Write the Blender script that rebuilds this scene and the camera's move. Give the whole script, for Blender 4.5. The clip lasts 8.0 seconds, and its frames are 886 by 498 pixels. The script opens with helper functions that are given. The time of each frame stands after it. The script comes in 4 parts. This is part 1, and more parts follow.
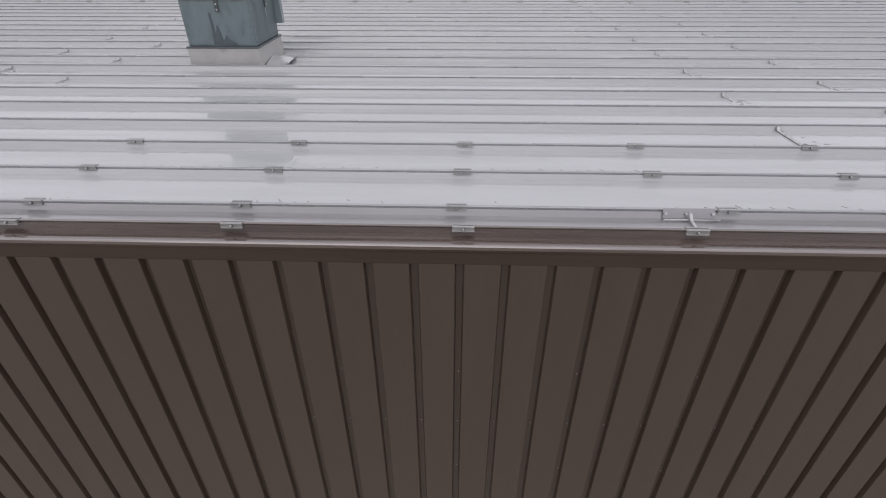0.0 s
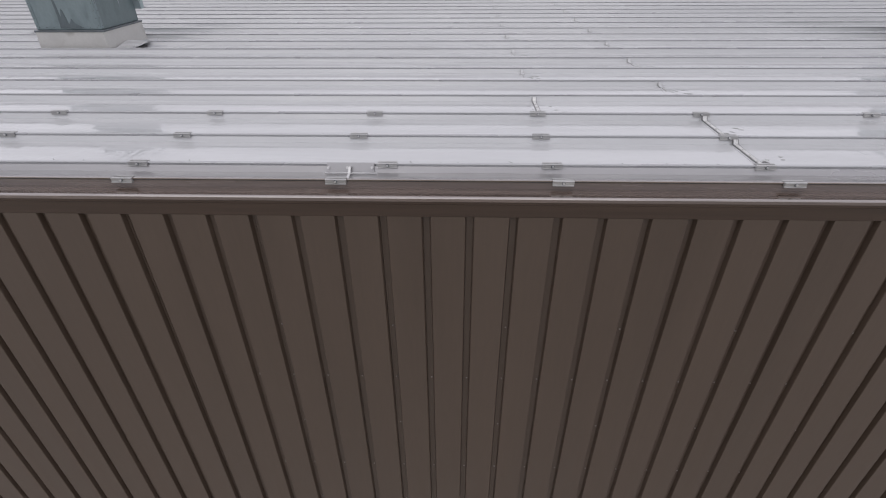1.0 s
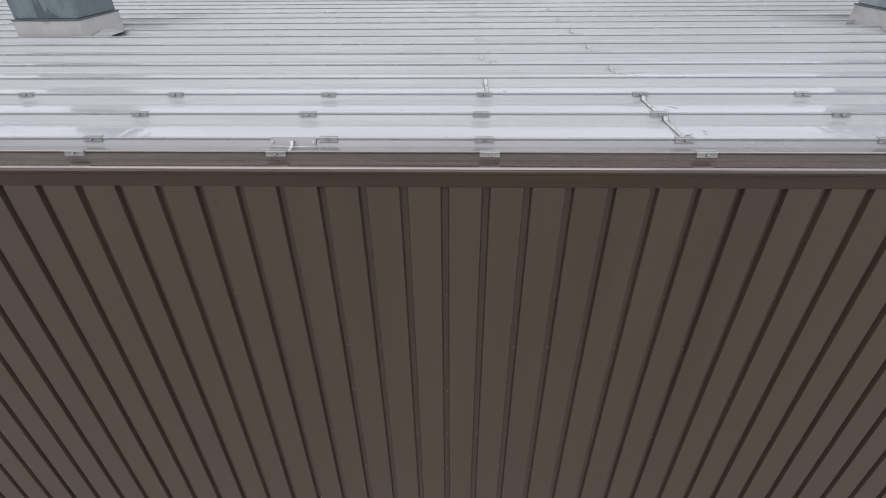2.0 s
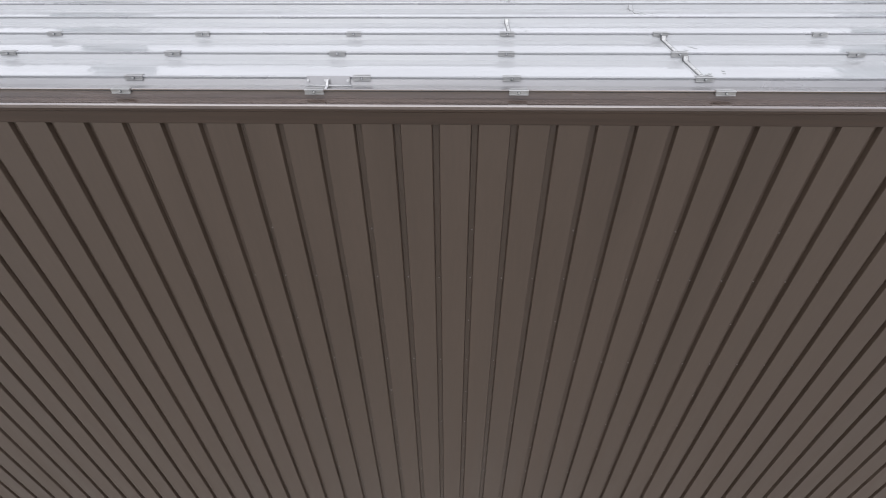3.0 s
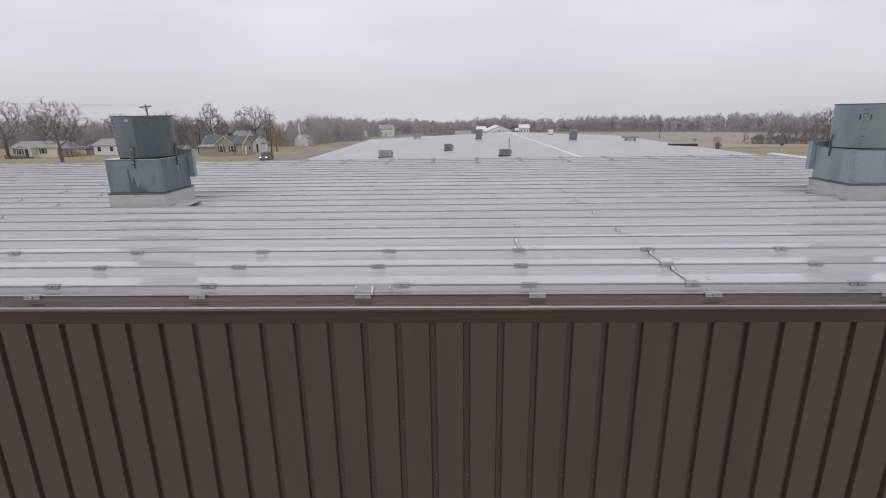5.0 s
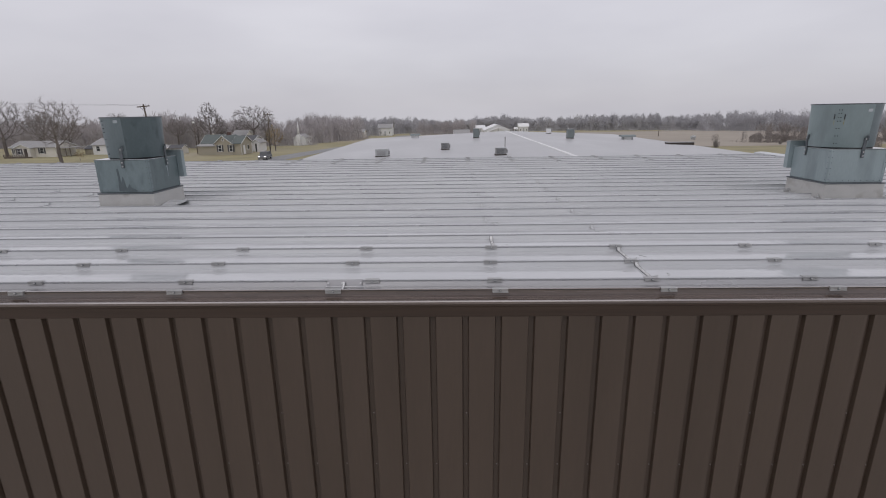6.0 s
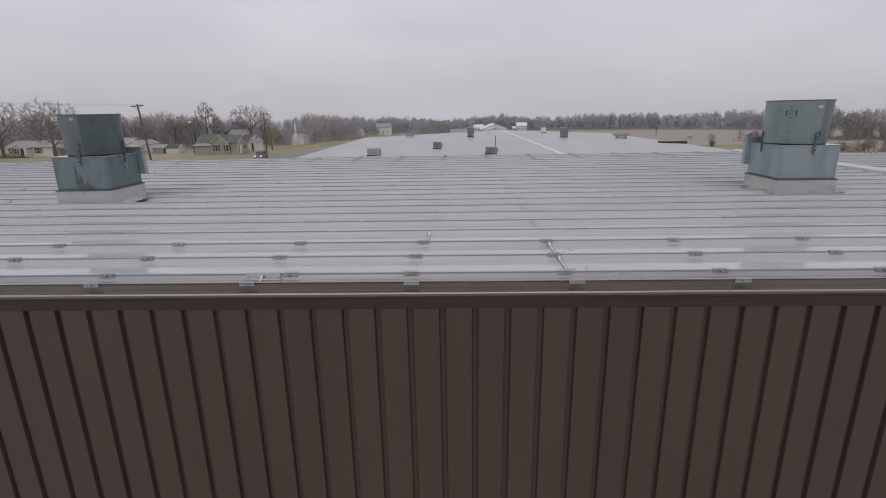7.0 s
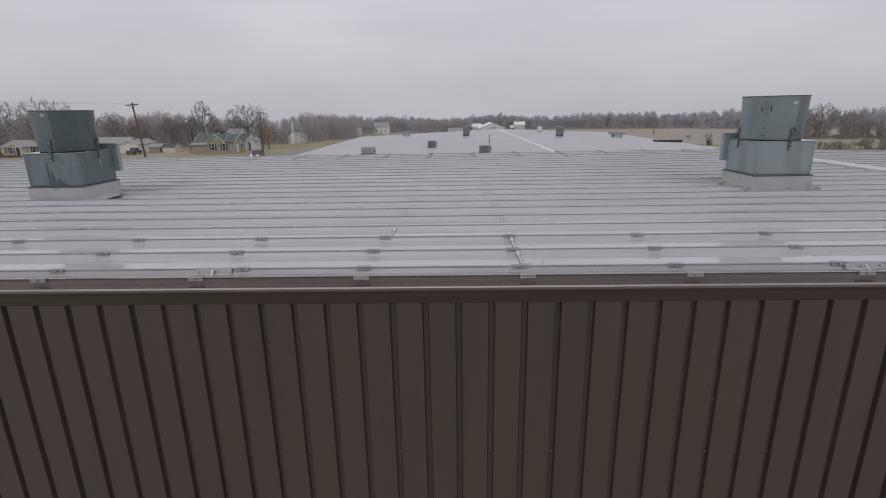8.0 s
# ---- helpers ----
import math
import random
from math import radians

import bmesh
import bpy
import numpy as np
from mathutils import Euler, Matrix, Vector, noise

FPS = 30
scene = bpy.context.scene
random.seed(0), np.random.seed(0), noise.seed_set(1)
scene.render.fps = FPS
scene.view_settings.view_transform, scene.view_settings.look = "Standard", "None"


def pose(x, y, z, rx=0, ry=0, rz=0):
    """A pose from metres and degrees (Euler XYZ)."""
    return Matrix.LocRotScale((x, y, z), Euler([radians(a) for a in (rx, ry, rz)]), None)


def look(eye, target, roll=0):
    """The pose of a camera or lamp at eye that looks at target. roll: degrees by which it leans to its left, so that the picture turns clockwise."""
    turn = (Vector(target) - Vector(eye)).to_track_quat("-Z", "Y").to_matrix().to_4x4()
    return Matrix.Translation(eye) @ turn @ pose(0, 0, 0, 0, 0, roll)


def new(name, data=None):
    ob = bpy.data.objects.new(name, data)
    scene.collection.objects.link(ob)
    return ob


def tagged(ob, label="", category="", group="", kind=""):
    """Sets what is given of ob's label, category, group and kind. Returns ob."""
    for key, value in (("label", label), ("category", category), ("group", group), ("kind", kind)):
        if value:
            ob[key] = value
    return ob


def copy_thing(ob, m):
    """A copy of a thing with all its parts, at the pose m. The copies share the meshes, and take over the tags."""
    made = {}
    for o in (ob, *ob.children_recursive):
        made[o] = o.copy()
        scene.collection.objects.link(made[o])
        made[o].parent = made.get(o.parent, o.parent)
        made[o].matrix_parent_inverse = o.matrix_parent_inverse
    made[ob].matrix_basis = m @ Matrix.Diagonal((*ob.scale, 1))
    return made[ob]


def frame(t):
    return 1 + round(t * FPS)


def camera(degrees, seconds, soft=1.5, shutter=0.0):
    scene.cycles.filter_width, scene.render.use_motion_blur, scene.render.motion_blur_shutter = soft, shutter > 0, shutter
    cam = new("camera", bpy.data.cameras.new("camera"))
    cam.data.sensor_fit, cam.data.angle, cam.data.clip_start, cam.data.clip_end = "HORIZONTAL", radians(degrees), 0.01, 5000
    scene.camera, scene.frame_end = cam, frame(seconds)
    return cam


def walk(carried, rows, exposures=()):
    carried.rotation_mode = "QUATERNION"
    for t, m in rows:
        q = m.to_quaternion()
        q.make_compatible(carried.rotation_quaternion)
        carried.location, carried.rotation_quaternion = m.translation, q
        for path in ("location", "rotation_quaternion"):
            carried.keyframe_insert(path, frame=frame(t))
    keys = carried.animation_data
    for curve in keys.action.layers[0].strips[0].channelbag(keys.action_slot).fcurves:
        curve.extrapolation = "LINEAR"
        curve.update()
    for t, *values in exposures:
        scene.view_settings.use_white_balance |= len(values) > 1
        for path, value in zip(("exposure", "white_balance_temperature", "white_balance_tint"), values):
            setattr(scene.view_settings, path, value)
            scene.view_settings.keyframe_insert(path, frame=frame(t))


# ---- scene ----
cam = camera(83.8, 8.0, 1.05)
PATH = [
    (0, (-0.06, -3.068, 1.608), (-0.122, -1.386, 0.528), -0.20),
    (0.2, (0.519, -3.139, 1.566), (0.462, -1.454, 0.49), -0.23),
    (0.5, (1.355, -3.229, 1.53), (1.29, -1.55, 0.445), -0.33),
    (0.8, (1.966, -3.318, 1.457), (1.913, -1.635, 0.378), -0.37),
    (1, (2.308, -3.377, 1.427), (2.248, -1.695, 0.346), -0.44),
    (1.2, (2.544, -3.427, 1.399), (2.485, -1.747, 0.316), -0.53),
    (2.3, (2.793, -3.737, 1.363), (2.736, -2.074, 0.252), -0.61),
    (2.5, (2.732, -3.792, 1.371), (2.677, -2.2, 0.162), -0.59),
    (2.7, (2.681, -3.846, 1.382), (2.622, -2.311, 0.102), -0.69),
    (3, (2.555, -3.946, 1.418), (2.504, -2.392, 0.159), -0.49),
    (3.1, (2.537, -3.968, 1.423), (2.484, -2.383, 0.203), -0.58),
    (3.2, (2.51, -3.998, 1.435), (2.456, -2.374, 0.27), -0.58),
    (3.3, (2.481, -4.029, 1.444), (2.427, -2.363, 0.339), -0.58),
    (3.4, (2.449, -4.063, 1.447), (2.397, -2.356, 0.407), -0.57),
    (3.5, (2.423, -4.098, 1.449), (2.372, -2.352, 0.476), -0.57),
    (3.7, (2.391, -4.147, 1.475), (2.337, -2.336, 0.627), -0.63),
    (4, (2.356, -4.219, 1.513), (2.301, -2.386, 0.715), -0.67),
    (4.2, (2.341, -4.261, 1.527), (2.286, -2.401, 0.794), -0.59),
    (4.5, (2.311, -4.318, 1.553), (2.257, -2.4, 0.988), -0.81),
    (4.7, (2.295, -4.36, 1.548), (2.242, -2.432, 1.018), -0.80),
    (5.8, (2.475, -4.568, 1.574), (2.425, -2.64, 1.047), -0.78),
    (6, (2.61, -4.597, 1.577), (2.558, -2.67, 1.045), -0.88),
    (6.5, (3.05, -4.646, 1.553), (2.996, -2.719, 1.019), -0.91),
    (7, (3.434, -4.652, 1.522), (3.382, -2.726, 0.988), -0.96),
    (7.5, (3.694, -4.635, 1.491), (3.645, -2.709, 0.955), -0.97),
    (8, (3.884, -4.611, 1.457), (3.836, -2.685, 0.92), -0.98),
]
EXPOSURE = [(0.0, 0.20, 6550, 11), (1.0, 0.32, 6550, 11), (2.5, 0.63, 6400, 8), (3.0, 0.78, 6400, 8), (3.5, 0.82, 6400, 8), (4.0, 0.54, 6450, 8),
            (4.5, 0.38, 6500, 10), (5.0, 0.18, 6500, 11), (5.8, 0.0, 6500, 11), (8.0, -0.17, 6500, 11)]
walk(cam, [(t, look(eye, target, roll)) for t, eye, target, roll in PATH], EXPOSURE)


# ---- world, sun ----
world = bpy.data.worlds.new("overcast")
scene.world = world
world.use_nodes = True
wn, wl = world.node_tree.nodes, world.node_tree.links
wn.clear()
w_out = wn.new("ShaderNodeOutputWorld")
w_bg = wn.new("ShaderNodeBackground")
w_sky = wn.new("ShaderNodeTexSky")
w_sky.sky_type = "NISHITA"
w_sky.sun_disc = False
w_sky.sun_elevation, w_sky.sun_rotation = radians(38), radians(200)
w_dim = wn.new("ShaderNodeMix")
w_dim.data_type, w_dim.blend_type = "RGBA", "MULTIPLY"
w_dim.inputs[0].default_value = 1.0
w_dim.inputs[7].default_value = (0.08, 0.08, 0.08, 1)
w_tc = wn.new("ShaderNodeTexCoord")
w_map = wn.new("ShaderNodeMapping")
w_map.inputs["Scale"].default_value = (1.2, 1.2, 4.0)
w_noise = wn.new("ShaderNodeTexNoise")
w_noise.inputs["Scale"].default_value = 1.6
w_noise.inputs["Detail"].default_value = 4
w_ramp = wn.new("ShaderNodeValToRGB")
w_ramp.color_ramp.elements[0].position, w_ramp.color_ramp.elements[1].position = 0.3, 0.75
w_ramp.color_ramp.elements[0].color = (0.577, 0.568, 0.622, 1)
w_ramp.color_ramp.elements[1].color = (0.702, 0.695, 0.744, 1)
w_mix = wn.new("ShaderNodeMix")
w_mix.data_type = "RGBA"
w_mix.inputs[0].default_value = 0.93
wl.new(w_sky.outputs[0], w_dim.inputs[6])
wl.new(w_tc.outputs["Generated"], w_map.inputs[0])
wl.new(w_map.outputs[0], w_noise.inputs["Vector"])
wl.new(w_noise.outputs["Fac"], w_ramp.inputs[0])
wl.new(w_dim.outputs[2], w_mix.inputs[6])
wl.new(w_ramp.outputs[0], w_mix.inputs[7])
w_sep = wn.new("ShaderNodeSeparateXYZ")
w_low = wn.new("ShaderNodeMapRange")
w_low.inputs["From Min"].default_value, w_low.inputs["From Max"].default_value = 0.0, 0.25
w_low.inputs["To Min"].default_value, w_low.inputs["To Max"].default_value = 0.90, 1.12
w_dusk = wn.new("ShaderNodeVectorMath")
w_dusk.operation = "SCALE"
wl.new(w_tc.outputs["Generated"], w_sep.inputs[0])
wl.new(w_sep.outputs["Z"], w_low.inputs["Value"])
wl.new(w_mix.outputs[2], w_dusk.inputs[0])
wl.new(w_low.outputs[0], w_dusk.inputs["Scale"])
wl.new(w_dusk.outputs[0], w_bg.inputs[0])
w_bg.inputs[1].default_value = 1.0
wl.new(w_bg.outputs[0], w_out.inputs[0])

sun = new("sun", bpy.data.lights.new("sun", "SUN"))
sun.data.energy, sun.data.angle, sun.data.color = 0.45, radians(60), (1, 0.98, 0.95)
sun.matrix_world = look((0, 0, 0), (0.25, 0.7, -1.6))


# ---- materials ----
def mat(name, base, rough=0.6, metal=0.0, var=0.12, scale=3.0, bump=0.0, fine=60.0, stretch=(1, 1, 1), rough_var=0.12,
        dirt=None, dirt_at=0.62, dirt_scale=0.9, coat=0.0, rnd=0.0, island=0.0, coat_ior=1.5):
    m = bpy.data.materials.new(name)
    m.use_nodes = True
    n, l = m.node_tree.nodes, m.node_tree.links
    b = n["Principled BSDF"]
    b.inputs["Roughness"].default_value, b.inputs["Metallic"].default_value = rough, metal
    b.inputs["Coat Weight"].default_value, b.inputs["Coat Roughness"].default_value = coat, 0.08
    b.inputs["Coat IOR"].default_value = coat_ior
    tc = n.new("ShaderNodeNewGeometry")
    mp = n.new("ShaderNodeMapping")
    mp.inputs["Scale"].default_value = stretch
    l.new(tc.outputs["Position"], mp.inputs[0])
    big = n.new("ShaderNodeTexNoise")
    big.inputs["Scale"].default_value, big.inputs["Detail"].default_value = scale, 5
    l.new(mp.outputs[0], big.inputs["Vector"])
    small = n.new("ShaderNodeTexNoise")
    small.inputs["Scale"].default_value, small.inputs["Detail"].default_value = fine, 3
    l.new(mp.outputs[0], small.inputs["Vector"])
    add = n.new("ShaderNodeMath")
    add.operation = "MULTIPLY_ADD"
    l.new(small.outputs["Fac"], add.inputs[0])
    add.inputs[1].default_value = 0.4
    l.new(big.outputs["Fac"], add.inputs[2])
    rng = n.new("ShaderNodeMapRange")
    rng.inputs["From Min"].default_value, rng.inputs["From Max"].default_value = 0.4, 1.0
    rng.inputs["To Min"].default_value, rng.inputs["To Max"].default_value = 1 - var, 1 + var
    l.new(add.outputs[0], rng.inputs["Value"])
    val = rng.outputs[0]
    if rnd or island:
        src = n.new("ShaderNodeObjectInfo").outputs["Random"] if rnd else tc.outputs["Random Per Island"]
        r2 = n.new("ShaderNodeMapRange")
        r2.inputs["To Min"].default_value, r2.inputs["To Max"].default_value = 1 - (rnd or island), 1 + (rnd or island)
        l.new(src, r2.inputs["Value"])
        mu = n.new("ShaderNodeMath")
        mu.operation = "MULTIPLY"
        l.new(val, mu.inputs[0])
        l.new(r2.outputs[0], mu.inputs[1])
        val = mu.outputs[0]
    vm = n.new("ShaderNodeVectorMath")
    vm.operation = "SCALE"
    vm.inputs[0].default_value = base
    l.new(val, vm.inputs["Scale"])
    col = vm.outputs[0]
    if dirt:
        d = n.new("ShaderNodeTexNoise")
        d.inputs["Scale"].default_value, d.inputs["Detail"].default_value = dirt_scale, 7
        l.new(mp.outputs[0], d.inputs["Vector"])
        dr = n.new("ShaderNodeMapRange")
        dr.inputs["From Min"].default_value, dr.inputs["From Max"].default_value = dirt_at - 0.06, dirt_at + 0.1
        l.new(d.outputs["Fac"], dr.inputs["Value"])
        mx = n.new("ShaderNodeMix")
        mx.data_type = "RGBA"
        mx.inputs[7].default_value = (*dirt, 1)
        l.new(dr.outputs[0], mx.inputs[0])
        l.new(col, mx.inputs[6])
        col = mx.outputs[2]
    l.new(col, b.inputs["Base Color"])
    rr = n.new("ShaderNodeMapRange")
    rr.inputs["From Min"].default_value, rr.inputs["From Max"].default_value = 0.3, 0.7
    rr.inputs["To Min"].default_value, rr.inputs["To Max"].default_value = max(0.02, rough - rough_var), min(1, rough + rough_var)
    l.new(big.outputs["Fac"], rr.inputs["Value"])
    l.new(rr.outputs[0], b.inputs["Roughness"])
    if bump:
        bp = n.new("ShaderNodeBump")
        bp.inputs["Strength"].default_value, bp.inputs["Distance"].default_value = 0.5, bump
        l.new(add.outputs[0], bp.inputs["Height"])
        l.new(bp.outputs[0], b.inputs["Normal"])
    return m


M_ROOF = mat("wet_galvalume", (0.53, 0.537, 0.545), 0.36, 0.12, 0.05, 0.7, 0.0, 11.0, (0.35, 1.6, 1), 0.05, rnd=0.04, coat=1.0, coat_ior=1.5)


def water_film(m, height, spin, scale, runs=0.0006):
    """Slanting ripples in the clear wet layer that lies on a material."""
    n, l = m.node_tree.nodes, m.node_tree.links
    b = n["Principled BSDF"]
    b.inputs["Coat Roughness"].default_value = 0.025
    g, mp, tx, bp = n.new("ShaderNodeNewGeometry"), n.new("ShaderNodeMapping"), n.new("ShaderNodeTexNoise"), n.new("ShaderNodeBump")
    mp.inputs["Rotation"].default_value, mp.inputs["Scale"].default_value = (0, 0, radians(spin)), scale
    tx.inputs["Scale"].default_value, tx.inputs["Detail"].default_value = 1.0, 2.0
    bp.inputs["Strength"].default_value, bp.inputs["Distance"].default_value = 0.6, height
    l.new(g.outputs["Position"], mp.inputs[0])
    l.new(mp.outputs[0], tx.inputs["Vector"])
    l.new(tx.outputs["Fac"], bp.inputs["Height"])
    # long thin runs of water along the pans
    m2, t2, b2 = n.new("ShaderNodeMapping"), n.new("ShaderNodeTexNoise"), n.new("ShaderNodeBump")
    m2.inputs["Scale"].default_value = (1.3, 26.0, 1)
    t2.inputs["Scale"].default_value, t2.inputs["Detail"].default_value = 1.0, 3.0
    b2.inputs["Strength"].default_value, b2.inputs["Distance"].default_value = 0.6, runs
    l.new(g.outputs["Position"], m2.inputs[0])
    l.new(m2.outputs[0], t2.inputs["Vector"])
    l.new(t2.outputs["Fac"], b2.inputs["Height"])
    l.new(bp.outputs[0], b2.inputs["Normal"])
    l.new(b2.outputs[0], b.inputs["Coat Normal"])


def wet_patches(m, scale, low):
    """The clear wet layer is thinner in patches drawn out along the pans."""
    n, l = m.node_tree.nodes, m.node_tree.links
    g, mp, tx, mr = n.new("ShaderNodeNewGeometry"), n.new("ShaderNodeMapping"), n.new("ShaderNodeTexNoise"), n.new("ShaderNodeMapRange")
    mp.inputs["Scale"].default_value = scale
    tx.inputs["Scale"].default_value, tx.inputs["Detail"].default_value = 1.0, 6.0
    mr.inputs["From Min"].default_value, mr.inputs["From Max"].default_value = 0.44, 0.52
    mr.inputs["To Min"].default_value, mr.inputs["To Max"].default_value = low, 1.0
    l.new(g.outputs["Position"], mp.inputs[0])
    l.new(mp.outputs[0], tx.inputs["Vector"])
    l.new(tx.outputs["Fac"], mr.inputs["Value"])
    l.new(mr.outputs[0], n["Principled BSDF"].inputs["Coat Weight"])


water_film(M_ROOF, 0.006, 38, (9.0, 1.6, 1))
wet_patches(M_ROOF, (0.55, 5.5, 1), 0.5)
M_ROOF.node_tree.nodes["Principled BSDF"].inputs["Specular IOR Level"].default_value = 0.2
M_SEAM = mat("galvalume_seam", (0.41, 0.415, 0.425), 0.3, 0.35, 0.08, 2.0, 0.0, 40, (0.3, 1, 1))
M_CLAMP = mat("dull_zinc", (0.38, 0.38, 0.375), 0.45, 0.3, 0.15, 12, 0.0, 90, rnd=0.12)
M_BEAD = mat("grey_sealant", (0.22, 0.22, 0.22), 0.7, 0.0, 0.2, 12)
M_FLAKE = mat("old_sealant_flake", (0.42, 0.43, 0.42), 0.6, 0.0, 0.2, 20)
M_TICK = mat("dull_tick", (0.30, 0.31, 0.30), 0.6, 0.0, 0.3, 6)
M_TAB = mat("weathered_tab", (0.36, 0.36, 0.355), 0.5, 0.2, 0.2, 12)
M_STEEL = mat("bright_steel", (0.58, 0.58, 0.58), 0.4, 0.5, 0.1, 15)
M_LAP = mat("lap_metal", (0.62, 0.62, 0.61), 0.35, 0.4, 0.2, 18, dirt=(0.36, 0.35, 0.33), dirt_at=0.62, dirt_scale=9)
M_TRIM = mat("brown_trim_paint", (0.064, 0.044, 0.033), 0.45, 0.0, 0.25, 2.0, 0.0, 12, (0.35, 1, 14), 0.08)
M_FLASH = mat("brown_grey_flashing", (0.124, 0.094, 0.080), 0.22, 0.2, 0.45, 1.6, 0.0004, 9, (0.4, 22, 6), 0.12, coat=1.0, coat_ior=1.85)
# wet lip; its base is also painted paler for the sky it mirrors
M_LIP = mat("wet_lip_skylit", (0.24, 0.205, 0.19), 0.2, 0.3, 0.2, 2.0, 0.0, 12, (0.4, 1, 1), 0.1, coat=1.0, coat_ior=2.1)
M_EDGE = mat("edge_strip_metal", (0.375, 0.37, 0.375), 0.3, 0.4, 0.06, 1.5, 0.0, 15, (0.3, 1, 1), 0.05, coat=1.0, coat_ior=1.65)
wet_patches(M_EDGE, (0.8, 14.0, 1), 0.4)
water_film(M_EDGE, 0.002, 20, (5.0, 1.5, 1), 0.0005)
M_WALL = mat("brown_wall_paint", (0.0765, 0.0545, 0.0405), 0.45, 0.0, 0.13, 1.6, 0.0006, 30, (1.5, 1, 0.18), 0.12, rnd=0.035, coat=0.4)
M_WALL.node_tree.nodes["Principled BSDF"].inputs["Coat Roughness"].default_value = 0.22
M_SCREW = mat("pale_screw", (0.27, 0.25, 0.235), 0.4, 0.3)
M_FAN = mat("weathered_galvanised", (0.205, 0.258, 0.27), 0.42, 0.25, 0.16, 4.5, 0.0, 40, (1, 1, 0.5), 0.1, dirt=(0.145, 0.185, 0.195), dirt_at=0.57, dirt_scale=4.5)
M_FANL = mat("bright_galvanised", (0.305, 0.365, 0.378), 0.4, 0.25, 0.14, 2.6, 0.0, 35, (1, 1, 0.3), 0.12, dirt=(0.225, 0.275, 0.285), dirt_at=0.58, dirt_scale=2.4)
M_FAND = mat("darker_galvanised", (0.150, 0.192, 0.198), 0.45, 0.2, 0.16, 4.0, 0.0, 40, (1, 1, 0.5), 0.1, dirt=(0.115, 0.15, 0.155), dirt_at=0.55, dirt_scale=4)
M_FANB = mat("pale_windband", (0.425, 0.515, 0.52), 0.45, 0.2, 0.12, 3.0, 0.0, 35, (1, 1, 0.3), 0.12, dirt=(0.33, 0.385, 0.40), dirt_at=0.6, dirt_scale=2.4)
M_STAIN = mat("dark_water_stain", (0.10, 0.125, 0.135), 0.5, 0.1, 0.25, 9.0, 0.0, 50, (1, 1, 0.25))
M_CURB = mat("pale_curb_flashing", (0.50, 0.495, 0.475), 0.45, 0.2, 0.1, 3.0, 0.0, 40, dirt=(0.40, 0.385, 0.36), dirt_at=0.6, dirt_scale=4)
M_DARK = mat("dark_gap", (0.03, 0.032, 0.035), 0.6)
# wet plate; part of the sky's brightness on it is put into the base colour
M_LID = mat("wet_skylit_plate", (0.36, 0.39, 0.40), 0.25, 0.3, 0.12, 5.0, 0.0, 30, coat=1.0)
M_STRAP = mat("strap_steel", (0.12, 0.135, 0.145), 0.45, 0.4, 0.2, 8)
M_WHITE = mat("white_paint", (0.78, 0.78, 0.77), 0.4, 0.0, 0.05, 2)
M_CAP = mat("pale_ridge_metal", (0.56, 0.575, 0.59), 0.4, 0.1, 0.06, 2)
M_LABEL = mat("pale_label", (0.47, 0.51, 0.53), 0.5)
M_LABEL_OLD = mat("weathered_label", (0.37, 0.41, 0.43), 0.5)
M_YELLOW = mat("yellow_mark", (0.42, 0.39, 0.22), 0.6, var=0.3, scale=20)


# ---- mesh helpers ----
def box(bm, x0, y0, z0, x1, y1, z1, bev=0.0, turn=None):
    v = [bm.verts.new(p) for p in ((x0, y0, z0), (x1, y0, z0), (x1, y1, z0), (x0, y1, z0), (x0, y0, z1), (x1, y0, z1), (x1, y1, z1), (x0, y1, z1))]
    f = [bm.faces.new([v[i] for i in q]) for q in ((3, 2, 1, 0), (4, 5, 6, 7), (0, 1, 5, 4), (1, 2, 6, 5), (2, 3, 7, 6), (3, 0, 4, 7))]
    if bev:
        r = bmesh.ops.bevel(bm, geom=list({e for q in f for e in q.edges}), offset=bev, segments=1, affect="EDGES", profile=0.5)
        v = list({w for q in r["faces"] for w in q.verts} | {w for w in v if w.is_valid})
    if turn:
        bmesh.ops.transform(bm, matrix=turn, verts=v)
    return bm


def prism(bm, pts, a, b, axis="x"):
    """A closed outline pushed from a to b along an axis: (y, z) outlines along x, (x, z) along y, (x, y) along z."""
    def at(p, s):
        return {"x": (s, p[0], p[1]), "y": (p[0], s, p[1]), "z": (p[0], p[1], s)}[axis]
    lo, hi = [bm.verts.new(at(p, a)) for p in pts], [bm.verts.new(at(p, b)) for p in pts]
    n = len(pts)
    bm.faces.new(lo[::-1])
    bm.faces.new(hi)
    for i in range(n):
        bm.faces.new((lo[i], lo[(i + 1) % n], hi[(i + 1) % n], hi[i]))
    bmesh.ops.recalc_face_normals(bm, faces=bm.faces)
    return bm


def tube(bm, p, q, r0, r1=None, n=8):
    p, q = Vector(p), Vector(q)
    r1 = r0 if r1 is None else r1
    rot = (q - p).to_track_quat("Z", "Y").to_matrix()
    rings = []
    for c, r in ((p, r0), (q, r1)):
        rings.append([bm.verts.new(c + rot @ Vector((r * math.cos(6.28319 * i / n), r * math.sin(6.28319 * i / n), 0))) for i in range(n)])
    for i in range(n):
        f = bm.faces.new((rings[0][i], rings[0][(i + 1) % n], rings[1][(i + 1) % n], rings[1][i]))
        f.smooth = n > 7
    bm.faces.new(rings[0][::-1])
    bm.faces.new(rings[1])
    return bm


def B():
    return bmesh.new()


def mesh_of(name, bm, material):
    me = bpy.data.meshes.new(name)
    bm.to_mesh(me)
    bm.free()
    me.materials.append(material)
    return me


